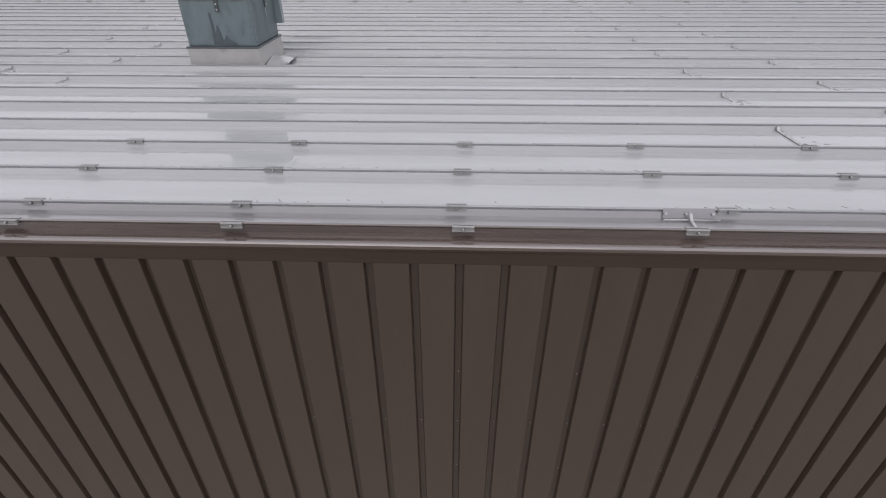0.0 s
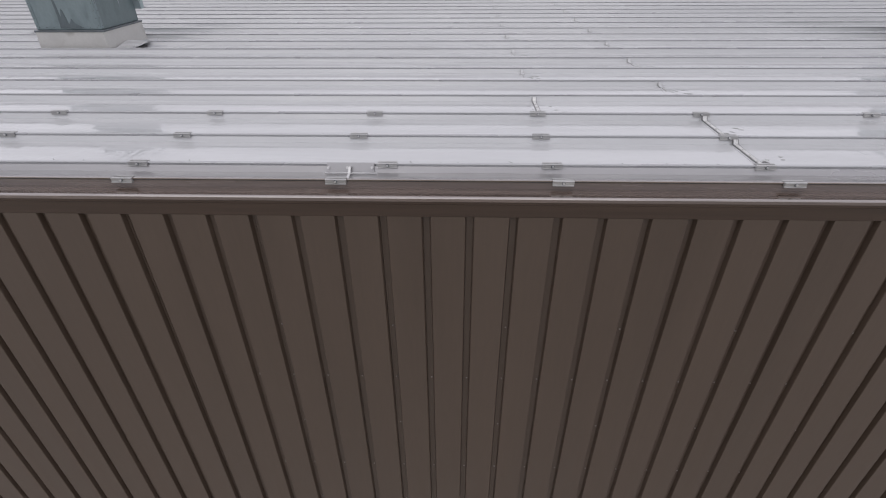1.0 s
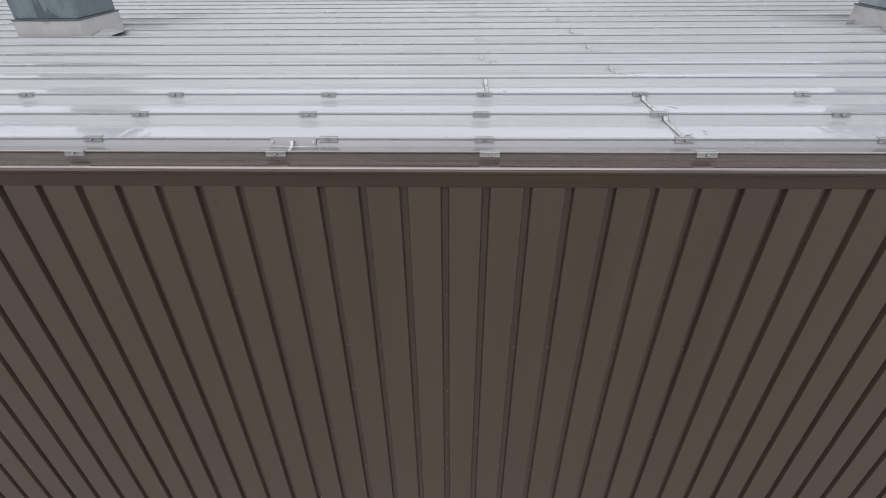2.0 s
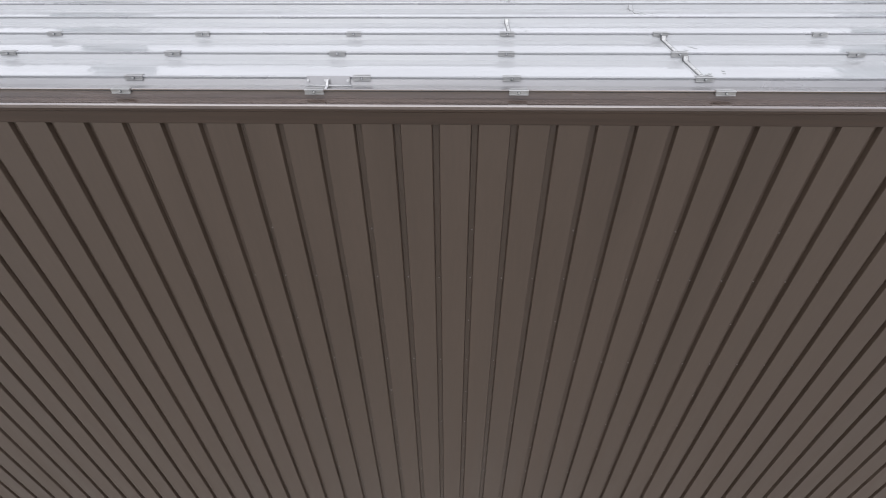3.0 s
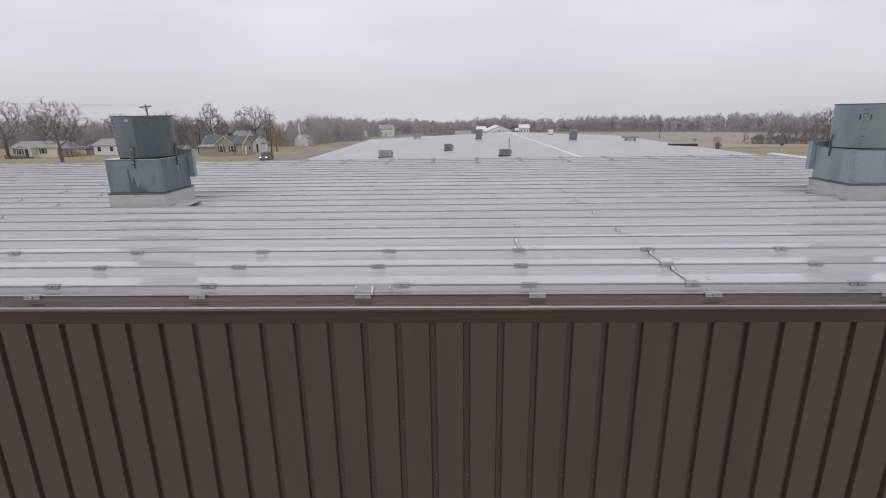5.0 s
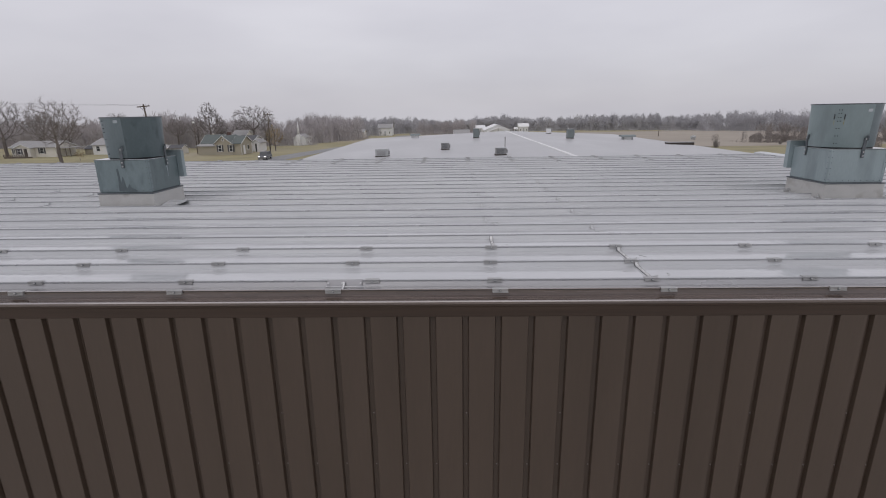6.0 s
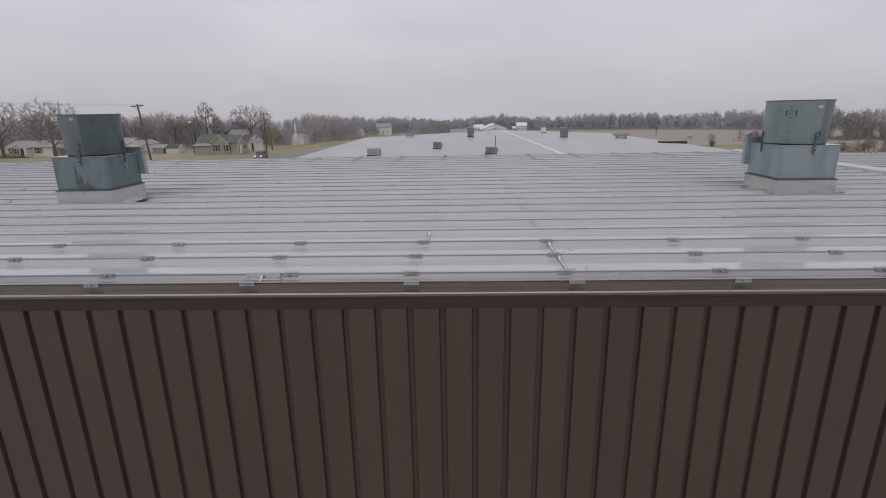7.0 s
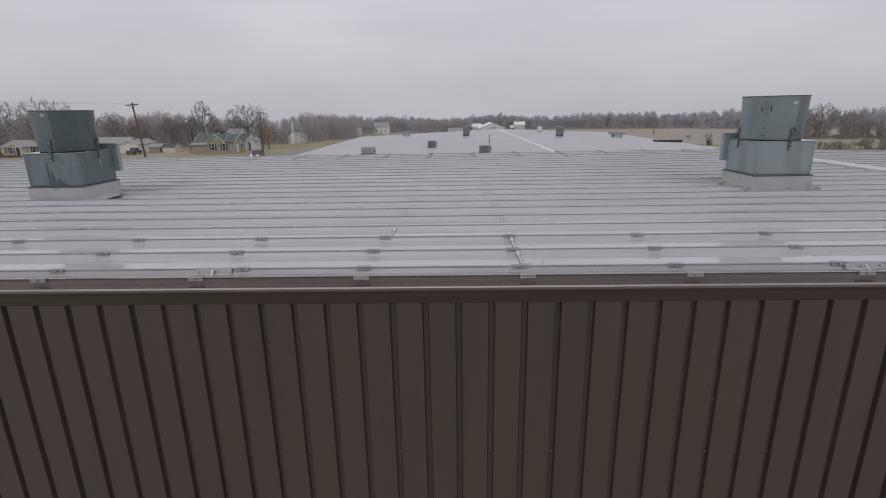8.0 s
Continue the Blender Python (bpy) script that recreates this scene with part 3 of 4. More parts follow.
# ---- ridge cap and the slope beyond it ----
cap = thing("ridge_cap", (13.80, 0, 0), "broad white metal ridge cap along the roof", "ridge cap", kind="structure")
prof = [(-0.24, -0.052), (-0.235, 0.012), (-0.12, 0.030), (0.0, 0.038), (0.12, 0.030), (0.235, 0.012), (0.24, -0.058)]
for i in range(5):
    part("cap_length", prism(B(), prof, -0.45 + i * 2.9, 2.44 + i * 2.9, "y"), M_CAP, cap)
FALL = 1.3
m = pan_mesh(0, 20.3)
sm = seam_mesh(0, 20.3)
for k in range(ROWS_N + 1):
    for me, nm in ((m, "roof_panel"), (sm, "seam")):
        if nm == "seam" or k < ROWS_N:
            o = piece(nm, me, roof, 13.9, k * PITCH, 0)
            o.rotation_euler = (0, radians(FALL), 0)
d2 = box(B(), 0, -0.25, -0.16, 20.3, Y_B + 0.25, -0.075)
o = part("deck", d2, M_DARK, roof)
o.location, o.rotation_euler = (13.9, 0, 0), (0, radians(FALL), 0)

# yellow guard frame on the far slope
hat = thing("guard_frame", (17.8, 13.0, -0.13), "small yellow painted guard frame on the roof", "guard frame")
for x in (-0.09, 0.09):
    for y in (-0.09, 0.09):
        part("post", tube(B(), (x, y, -0.02), (x, y, 0.17), 0.022), M_YELLOW, hat)
for y in (-0.09, 0.09):
    part("rail", box(B(), -0.12, y - 0.015, 0.15, 0.12, y + 0.015, 0.19, 0.004), M_YELLOW, hat)

# ---- materials of the surroundings ----
M_FARROOF = mat("far_roof_metal", (0.46, 0.46, 0.465), 0.42, 0.15, 0.06, 0.15, 0.0, 2.0, (1, 0.4, 1))
M_UNIT = mat("grey_unit", (0.29, 0.288, 0.285), 0.5, 0.2, 0.15, 3)
M_UNITP = mat("pale_unit", (0.45, 0.46, 0.46), 0.5, 0.1, 0.15, 3)
M_GREENISH = mat("grey_green_metal", (0.19, 0.22, 0.22), 0.5, 0.2, 0.15, 3)
M_GRASS = mat("winter_grass", (0.285, 0.255, 0.145), 0.95, 0, 0.26, 0.2, 0.0, 2.5, dirt=(0.34, 0.30, 0.21), dirt_at=0.55, dirt_scale=0.03)
M_STUBBLE = mat("stubble", (0.335, 0.295, 0.245), 0.95, 0, 0.15, 0.12, 0.0, 1.5, (0.3, 1, 1))
M_ASPH = mat("wet_asphalt", (0.20, 0.20, 0.20), 0.55, 0, 0.15, 0.6, 0.0, 30)
M_BOUNCE = mat("bounce_sheet", (0.315, 0.278, 0.238), 0.5, 0, 0.12, 0.4, 0.0, 25, coat=0.5)
M_BARK = mat("bark", (0.18, 0.157, 0.143), 0.9, 0, 0.25, 3, 0.0, 25, (1, 1, 0.3), rnd=0.25)
M_TWIG = mat("twigs", (0.215, 0.195, 0.185), 0.95, 0, 0.2, 1.0, rnd=0.2)
M_WILLOW = mat("yellow_twigs", (0.34, 0.27, 0.16), 0.95, 0, 0.2, 1.0)
M_WOOD = mat("pole_wood", (0.13, 0.105, 0.085), 0.85, 0, 0.25, 2, 0, 30, (1, 1, 0.2))
# woods far paler and greyer than bark: distance haze painted into their colour
M_FARWOOD_HAZED = mat("far_wood_hazed", (0.455, 0.448, 0.466), 1.0, 0, 0.08, 0.05, island=0.05)
M_MIDWOOD_HAZED = mat("near_wood_hazed", (0.45, 0.422, 0.425), 1.0, 0, 0.12, 0.08, island=0.10)
M_BRUSH = mat("brown_brush", (0.29, 0.262, 0.245), 1.0, 0, 0.14, 0.1, island=0.12)
M_TAN = mat("tan_siding", (0.37, 0.34, 0.27), 0.7, 0, 0.06, 0.8, 0, 14, (0.2, 0.2, 3))
M_CREAM = mat("cream_siding", (0.66, 0.635, 0.575), 0.7, 0, 0.06, 0.8, 0, 14, (0.2, 0.2, 3))
M_OFFWHITE = mat("off_white_siding", (0.76, 0.76, 0.75), 0.7, 0, 0.05, 0.8, 0, 14, (0.2, 0.2, 3))
M_SHINGLE = mat("grey_green_shingles", (0.125, 0.145, 0.138), 0.85, 0, 0.14, 1.2, 0, 9)
M_SHINGLE2 = mat("pale_grey_shingles", (0.32, 0.315, 0.31), 0.85, 0, 0.12, 1.2, 0, 9)
M_SHINGLE3 = mat("dark_shingles", (0.10, 0.10, 0.105), 0.85, 0, 0.14, 1.2, 0, 9)
M_GLASS = mat("window_glass", (0.05, 0.055, 0.06), 0.08, 0, 0.1, 1)
M_CARD = mat("dark_car_paint", (0.10, 0.105, 0.115), 0.25, 0.2, 0.1, 1, coat=0.6)
M_TYRE = mat("tyre", (0.02, 0.02, 0.02), 0.9)
M_BROWN = mat("dark_brown_fascia", (0.06, 0.048, 0.04), 0.6)
M_BRICK = mat("chimney_brick", (0.14, 0.09, 0.075), 0.9, 0, 0.2, 4)

# ---- ground: one sheet, falling gently away towards the woods ----
FALL_Y, FALL_K = 125.0, 0.012


def ground_z(y):
    if y < 3:
        return FRONT
    return GROUND - FALL_K * max(0.0, y - FALL_Y) - 0.02 * max(0.0, y - 280.0)


bm = B()
ys = [-700, -100, 0, 2.5, 13, 40, 70, FALL_Y, 140, 160, 200, 280, 330, 500, 900, 2600]
xs = [-2600, -800, -300, -150, -75, 0, 75, 150, 300, 800, 2600]
grid = [[bm.verts.new((x, y, ground_z(y))) for x in xs] for y in ys]
for j in range(len(ys) - 1):
    for i in range(len(xs) - 1):
        bm.faces.new((grid[j][i], grid[j][i + 1], grid[j + 1][i + 1], grid[j + 1][i]))
tagged(new("ground", mesh_of("ground", bm, M_GRASS)), "pale winter grass and bare field stubble", "ground", kind="structure")
bm = B()
xs, ys = [46, 75, 110, 160, 240], [117, FALL_Y, 150, 190, 240, 300]
grid = [[bm.verts.new((x + 0.12 * (y - 117), y + 0.02 * (x - 46), ground_z(y + 0.02 * (x - 46)) + 0.05)) for x in xs] for y in ys]
for j in range(len(ys) - 1):
    for i in range(len(xs) - 1):
        bm.faces.new((grid[j][i], grid[j][i + 1], grid[j + 1][i + 1], grid[j + 1][i]))
tagged(new("field", mesh_of("field", bm, M_STUBBLE)), "wide bare brownish field of winter stubble", "field", kind="structure")
bm = B()
a = [(bm.verts.new((x, y, ground_z(y) + 0.04)), bm.verts.new((x + 6.0, y, ground_z(y) + 0.04)))
     for x, y in ((-40, 60), (-38.8, 90), (-37.0, 104), (-35.0, 115), (-32, FALL_Y), (-29, 145), (-26, 180), (-23, 230))]
for p, q in zip(a, a[1:]):
    bm.faces.new((p[0], p[1], q[1], q[0]))
tagged(new("road", mesh_of("road", bm, M_ASPH)), "narrow grey asphalt road past the houses", "road", kind="structure")

# unseen pale slab, added to throw light up at the wall
tagged(new("pavement", mesh_of("pavement", box(B(), -60, -45, FRONT - 0.1, 60, -0.45, FRONT + 0.05), M_BOUNCE)), "unseen pale sheet before the wall, added to bounce light onto it", "pavement", kind="structure")

# ---- the lower building behind ----
RX, RZ, EL, EZL, ER, EZR, YN, YF = 11.85, -1.8, -13.06, -2.8, 31.0, -2.6, Y_B + 0.35, 88.0
far = thing("warehouse", (RX, YN, GROUND), "long low warehouse with a pale grey metal gable roof", "building")
dz = -GROUND
bm = B()
prism(bm, [(EL - RX, EZL + dz), (0, RZ + dz), (0, RZ + dz - 0.2), (EL - RX, EZL + dz - 0.2)], 0, YF - YN, "y")
part("roof", bm, M_FARROOF, far)
bm = B()
prism(bm, [(0, RZ + dz), (ER - RX, EZR + dz), (ER - RX, EZR + dz - 0.2), (0, RZ + dz - 0.2)], 0, YF - YN, "y")
part("roof", bm, M_FARROOF, far)
bm = B()
prism(bm, [(-0.16, RZ + dz - 0.005), (-0.15, RZ + dz + 0.05), (0, RZ + dz + 0.08), (0.15, RZ + dz + 0.05), (0.16, RZ + dz - 0.005)], 0.2, YF - YN, "y")
part("ridge_cap", bm, M_WHITE, far, "white ridge cap")
bm = B()
prism(bm, [(EL - RX + 0.4, 0), (ER - RX - 0.4, 0), (ER - RX - 0.4, EZR + dz - 0.2), (0, RZ + dz - 0.21), (EL - RX + 0.4, EZL + dz - 0.2)], 0.2, YF - YN - 0.2, "y")
part("wall", bm, M_WALL, far)
for x, z in ((EL - RX - 0.03, EZL + dz), (ER - RX + 0.03, EZR + dz)):
    part("eave_trim", box(B(), x - 0.05, 0, z - 0.22, x + 0.05, YF - YN, z + 0.01), M_UNITP, far)


def far_roof_z(x):
    return RZ - (RX - x) * (RZ - EZL) / (RX - EL) if x < RX else RZ - (x - RX) * (RZ - EZR) / (ER - RX)


def roof_unit(x, y, w, h, d, body, label, group="roof units", louvre=True):
    u = thing("roof_unit", (x, y, far_roof_z(x)), label, "roof unit", group)
    part("base_rail", box(B(), -w / 2 - 0.03, -d / 2 - 0.03, -0.05, w / 2 + 0.03, d / 2 + 0.03, 0.08), M_BROWN, u)
    part("casing", box(B(), -w / 2, -d / 2, 0.08, w / 2, d / 2, h, 0.02), body, u)
    part("lid", box(B(), -w / 2 - 0.03, -d / 2 - 0.03, h, w / 2 + 0.03, d / 2 + 0.03, h + 0.05, 0.01), M_UNITP, u)
    if louvre:
        g = part("grille", box(B(), -w * 0.36, -d / 2 - 0.02, h * 0.28, w * 0.30, -d / 2, h * 0.88), M_UNIT if body is M_UNITP else M_STRAP, u)
        for i in range(4):
            z = h * (0.34 + 0.14 * i)
            part("slat", box(B(), -w * 0.36, -d / 2 - 0.035, z, w * 0.30, -d / 2 - 0.02, z + 0.04), body, g)
    part("service_box", box(B(), w / 2, -d * 0.3, h * 0.3, w / 2 + 0.12, d * 0.1, h * 0.8, 0.01), M_UNIT, u)
    return u


GREY_UNIT = "grey metal box roof unit with louvred front"
roof_unit(-4.5, 44.3, 1.24, 0.66, 0.9, M_UNITP, "pale grey metal box roof unit")
u = roof_unit(6.55, 38.9, 0.92, 0.58, 0.9, M_UNIT, "grey metal box roof unit with a vent pipe beside it")
part("vent_pipe", tube(B(), (0.42, 0.5, 0.0), (0.42, 0.5, 1.5), 0.03, 0.03, 8), M_BROWN, u, "tall thin dark vent pipe")
roof_unit(1.56, 49.0, 0.86, 0.68, 0.9, M_UNIT, GREY_UNIT)
roof_unit(5.72, 69.5, 0.86, 1.32, 0.86, M_GREENISH, "tall dark grey-green roof vent box", "tall roof vents", False)
roof_unit(18.4, 65.2, 0.88, 1.22, 0.86, M_GREENISH, "tall dark grey-green roof vent box", "tall roof vents", False)
roof_unit(18.3, 80.8, 0.72, 0.84, 0.6, M_WHITE, "small white roof vent box", "roof units", False)


def hood_vent(x, y, w, label):
    u = thing("hood_vent", (x, y, far_roof_z(x)), label, "vent", "hooded roof vents")
    for sx in (-0.36, 0.36):
        part("leg", box(B(), sx * w - 0.05, -0.3, -0.03, sx * w + 0.05, 0.3, 0.42), M_UNITP, u)
    part("duct", box(B(), -0.28 * w, -0.3, -0.03, 0.28 * w, 0.3, 0.40, 0.02), M_WHITE, u)
    part("hood", prism(B(), [(-0.62, 0.40), (-0.5, 0.58), (0.0, 0.68), (0.5, 0.58), (0.62, 0.40), (0.5, 0.44), (-0.5, 0.44)], -w * 0.56, w * 0.56), M_GREENISH, u)
    return u


hood_vent(-4.1, 80.7, 1.5, "low grey-green hooded roof vent")
hood_vent(26.6, 66.4, 1.8, "low grey-green hooded roof vent")

# dark parapet on the right eave
dp = thing("parapet", (29.8, 57.2, far_roof_z(29.8)), "low dark brown parapet box at the roof eave", "parapet")
part("box", box(B(), -1.5, -0.5, -0.12, 1.6, 0.6, 0.24, 0.02), M_BROWN, dp)
part("coping", box(B(), -1.55, -0.55, 0.24, 1.65, 0.65, 0.28), M_UNIT, dp)


# ---- houses ----
def gable_part(c, x0, x1, y0, y1, wall_h, peak, along, walls, roofing, over=0.35):
    """Walls and two roof slopes of one wing; along: the ridge's axis."""
    bm = B()
    if along == "x":
        ym = (y0 + y1) / 2
        prism(bm, [(y0, 0), (y1, 0), (y1, wall_h), (ym, peak), (y0, wall_h)], x0, x1, "x")
    else:
        xm = (x0 + x1) / 2
        prism(bm, [(x0, 0), (x1, 0), (x1, wall_h), (xm, peak), (x0, wall_h)], y0, y1, "y")
    part("wall", bm, walls, c)
    a0, a1, b0, b1 = (y0, y1, x0, x1) if along == "x" else (x0, x1, y0, y1)
    mid = (a0 + a1) / 2
    k = (peak - wall_h) / (mid - a0)
    for s, edge in ((-1, a0), (1, a1)):
        e = edge + s * over
        ez = wall_h - k * over
        part("roof", prism(B(), [(mid, peak + 0.02), (mid, peak + 0.16), (e, ez + 0.14), (e, ez)], b0 - over, b1 + over, along), roofing, c)
        for b in (b0 - over - 0.05, b1 + over):
            part("verge_board", prism(B(), [(mid, peak + 0.03), (mid, peak + 0.17), (e, ez + 0.15), (e, ez + 0.01)], b, b + 0.05, along), M_WHITE, c)


def window(c, x, z, w, h, y, shutters=True, axis="y"):
    def bx(a0, z0, a1, z1, d0, d1):
        return box(B(), a0, d0, z0, a1, d1, z1) if axis == "y" else box(B(), d0, a0, z0, d1, a1, z1)
    f = part("window", bx(x - w / 2 - 0.09, z - 0.09, x + w / 2 + 0.09, z + h + 0.09, y - 0.05, y), M_WHITE, c, "white framed window")
    part("pane", bx(x - w / 2, z, x + w / 2, z + h / 2 - 0.03, y - 0.07, y - 0.05), M_GLASS, f)
    part("pane", bx(x - w / 2, z + h / 2 + 0.03, x + w / 2, z + h, y - 0.07, y - 0.05), M_GLASS, f)
    if shutters:
        for s in (-1, 1):
            part("shutter", bx(x + s * (w / 2 + 0.30) - 0.17, z - 0.06, x + s * (w / 2 + 0.30) + 0.17, z + h + 0.06, y - 0.06, y), M_SHINGLE3, c)


def chimney(c, x, y, z0, z1):
    part("chimney", box(B(), x - 0.35, y - 0.35, z0, x + 0.35, y + 0.35, z1), M_BRICK, c, "dark brick chimney")


h1 = thing("house", (-50.6, 111.0, GROUND), "small tan house with grey-green shingle roof and white windows", "house", "houses")
gable_part(h1, -2.55, 1.5, 0, 7.5, 2.65, 4.25, "y", M_TAN, M_SHINGLE, 0.25)
gable_part(h1, -6.9, -2.55, 2.6, 8.8, 2.6, 4.35, "x", M_TAN, M_SHINGLE, 0.25)
gable_part(h1, 1.5, 3.55, 0.12, 6.4, 2.6, 4.1, "x", M_TAN, M_SHINGLE, 0.22)
part("porch", box(B(), -6.9, 0.5, 0, -2.6, 2.55, 2.0), M_TAN, h1)
part("porch_roof", prism(B(), [(0.15, 2.0), (2.65, 2.45), (2.65, 2.57), (0.15, 2.12)], -7.15, -2.6), M_SHINGLE2, h1)
window(h1, -1.35, 0.85, 0.62, 1.4, 0)
window(h1, 1.2, 0.85, 0.62, 1.4, 0)
window(h1, -0.5, 3.25, 0.3, 0.45, 0, False)
chimney(h1, -1.6, 6.2, 3.4, 5.0)
for y0, y1 in ((0.12, 0.3), (6.22, 6.4)):
    part("corner_board", box(B(), 3.53, y0, 0, 3.58, y1, 2.55), M_WHITE, h1)
part("side_door", box(B(), 3.54, 1.3, 0.1, 3.60, 2.3, 2.15), M_WHITE, h1, "white side door")
part("side_window", box(B(), 3.54, 3.6, 0.9, 3.60, 4.6, 2.1), M_WHITE, h1)
part("side_pane", box(B(), 3.56, 3.7, 1.0, 3.62, 4.5, 2.0), M_GLASS, h1)

h2 = thing("house", (-49.0, 121.0, GROUND), "small white house with dark roof behind the tan house", "house", "houses")
gable_part(h2, -3.4, 0.6, 0.4, 7.5, 2.6, 3.8, "x", M_OFFWHITE, M_SHINGLE3, 0.25)
gable_part(h2, 0.6, 2.5, 0.0, 4.5, 2.2, 2.9, "y", M_OFFWHITE, M_SHINGLE2, 0.2)
window(h2, -1.5, 0.8, 0.7, 1.3, 0.4, False)
for x in (0.75, 1.3, 1.85, 2.35):
    part("porch_post", box(B(), x - 0.06, -0.12, 0, x + 0.06, -0.02, 2.15), M_WHITE, h2)
part("door", box(B(), 1.35, -0.06, 0, 1.8, 0.0, 2.0), M_GLASS, h2)

h5 = thing("house", (-56.0, 131.0, ground_z(131)), "small house with pale roof behind the tan house", "house", "houses")
gable_part(h5, -1.7, 1.8, 0, 6.0, 3.4, 4.9, "x", M_CREAM, M_SHINGLE2, 0.25)
window(h5, 0.0, 1.2, 0.7, 1.2, 0, False)

h3 = thing("house", (-97.0, 112.0, GROUND), "low cream house with pale grey roof and dark shutters", "house", "houses")
gable_part(h3, -5.5, 5.2, 0, 6.5, 2.3, 3.5, "x", M_CREAM, M_SHINGLE2, 0.3)
gable_part(h3, -3.4, 0.2, -1.4, 1.0, 2.2, 2.95, "y", M_CREAM, M_SHINGLE2, 0.25)
window(h3, -4.5, 0.9, 0.6, 1.2, 0)
window(h3, -2.4, 0.9, 0.6, 1.2, -1.4)
window(h3, 1.9, 0.9, 0.8, 1.2, 0)
part("door", box(B(), -1.2, -1.48, 0.1, -0.5, -1.4, 2.1), M_BROWN, h3)
part("deck", box(B(), -5.2, -2.7, 0.0, 0.6, -1.5, 0.25), M_WOOD, h3)
for i in range(12):
    part("rail_post", box(B(), -5.2 + i * 0.52, -2.76, 0.0, -5.12 + i * 0.52, -2.68, 0.85), M_WOOD, h3)
for z in (0.35, 0.55, 0.78):
    part("porch_rail", box(B(), -5.2, -2.80, z, 0.6, -2.76, z + 0.10), M_WOOD, h3)
part("carport", box(B(), 5.55, 0.5, 2.0, 8.2, 6.0, 2.15), M_SHINGLE2, h3)
for x in (7.0, 8.05):
    part("post", box(B(), x, 0.7, 0, x + 0.12, 0.82, 2.0), M_WOOD, h3)

h4 = thing("garage", (-80.3, 118.0, GROUND), "long white garage with pale grey metal roof", "garage")
gable_part(h4, -6.9, 2.6, 0, 8.0, 2.3, 3.6, "x", M_OFFWHITE, M_SHINGLE2, 0.3)
gable_part(h4, 2.6, 6.8, -0.6, 7.0, 2.1, 3.0, "y", M_OFFWHITE, M_SHINGLE2, 0.25)
part("door", box(B(), 3.3, -0.66, 0, 6.0, -0.6, 1.95), M_WHITE, h4)
window(h4, -5.5, 0.9, 0.8, 1.1, 0, False)
window(h4, -2.4, 0.9, 0.8, 1.1, 0, False)

for x, y, w, wm, rm, lb in ((-69.4, 117.0, 2.6, M_TAN, M_SHINGLE2, "small tan garden shed with grey roof"), (-65.9, 117.0, 3.2, M_CREAM, M_SHINGLE3, "small cream barn-like shed with dark roof"),
                            (-88.5, 118.5, 2.2, M_TAN, M_SHINGLE3, "small tan shed beside the white garage")):
    sh = thing("shed", (x, y, GROUND), lb, "shed", "garden sheds")
    gable_part(sh, -w / 2, w / 2, 0, 3.0, 1.35, 2.0, "x", wm, rm, 0.15)
    part("door", box(B(), -0.45, -0.05, 0, 0.45, 0, 1.3), wm, sh)

hw = thing("hall", (16.4, 160.0, ground_z(160)), "white gabled building beyond the warehouse roof", "building")
gable_part(hw, -4.0, 4.0, 0, 14, 3.55, 5.1, "y", M_OFFWHITE, M_WHITE, 0.35)
gable_part(hw, -3.1, 3.1, -2.4, 0, 3.05, 4.2, "y", M_OFFWHITE, M_WHITE, 0.25)
part("post", box(B(), -0.12, -2.55, 0, 0.12, -2.42, 4.05), M_UNITP, hw)

for x, y, w, d, hgt, wm, rm, lb in ((4.8, 160, 4.6, 6, 3.6, M_OFFWHITE, M_SHINGLE2, "far white farm building with pale roof"),
                                    (15.4, 250, 4.4, 6, 3.8, M_OFFWHITE, M_WHITE, "far white farm building with white roof"), (-30.4, 235, 6.4, 7, 5.2, M_OFFWHITE, M_SHINGLE2, "far white house with grey roof"),
                                    (37.6, 255, 4.8, 5, 4.4, M_OFFWHITE, M_WHITE, "far white barn with a white roof"), (33.8, 255, 1.2, 3, 2.6, M_OFFWHITE, M_WHITE, "small far white shed beside the barn"),
                                    (-38.7, 210, 5, 7, 3.3, M_CREAM, M_SHINGLE2, "far pale cottage among bare trees")):
    fb = thing("farm_building", (x, y, ground_z(y)), lb, "building", "far farm buildings")
    gable_part(fb, -w / 2, w / 2, 0, d, hgt * 0.68, hgt, "x", wm, rm, 0.3)
    part("door", box(B(), -0.4, -0.06, 0, 0.4, 0, 2.0), M_UNITP, fb)
    for wx in (-w * 0.32, w * 0.32):
        window(fb, wx, 1.0, 0.4, 0.8, 0, False)

ch = thing("church", (-45.3, 150.0, ground_z(150)), "small white church with a slender steeple", "church")
gable_part(ch, -1.9, 1.9, 0, 7, 2.2, 3.2, "y", M_OFFWHITE, M_SHINGLE2, 0.2)
part("tower", box(B(), -0.55, -1.1, 0, 0.55, 0.1, 3.2), M_OFFWHITE, ch)
part("spire", tube(B(), (0, -0.5, 3.2), (0, -0.5, 7.0), 0.42, 0.03, 8), M_WHITE, ch)


# ---- vehicles ----
M_BEAM = mat("lit_headlight", (0.8, 0.8, 0.8), 0.3)
M_BEAM.node_tree.nodes["Principled BSDF"].inputs["Emission Color"].default_value = (1, 0.98, 0.93, 1)
M_BEAM.node_tree.nodes["Principled BSDF"].inputs["Emission Strength"].default_value = 1.3


def wheel(c, x, y, r=0.33):
    t = part("wheel", tube(B(), (x, y - 0.11, r), (x, y + 0.11, r), r, r, 16), M_TYRE, c)
    part("rim", tube(B(), (x, y - 0.125, r), (x, y + 0.125, r), r * 0.55, r * 0.55, 10), M_UNITP, t)


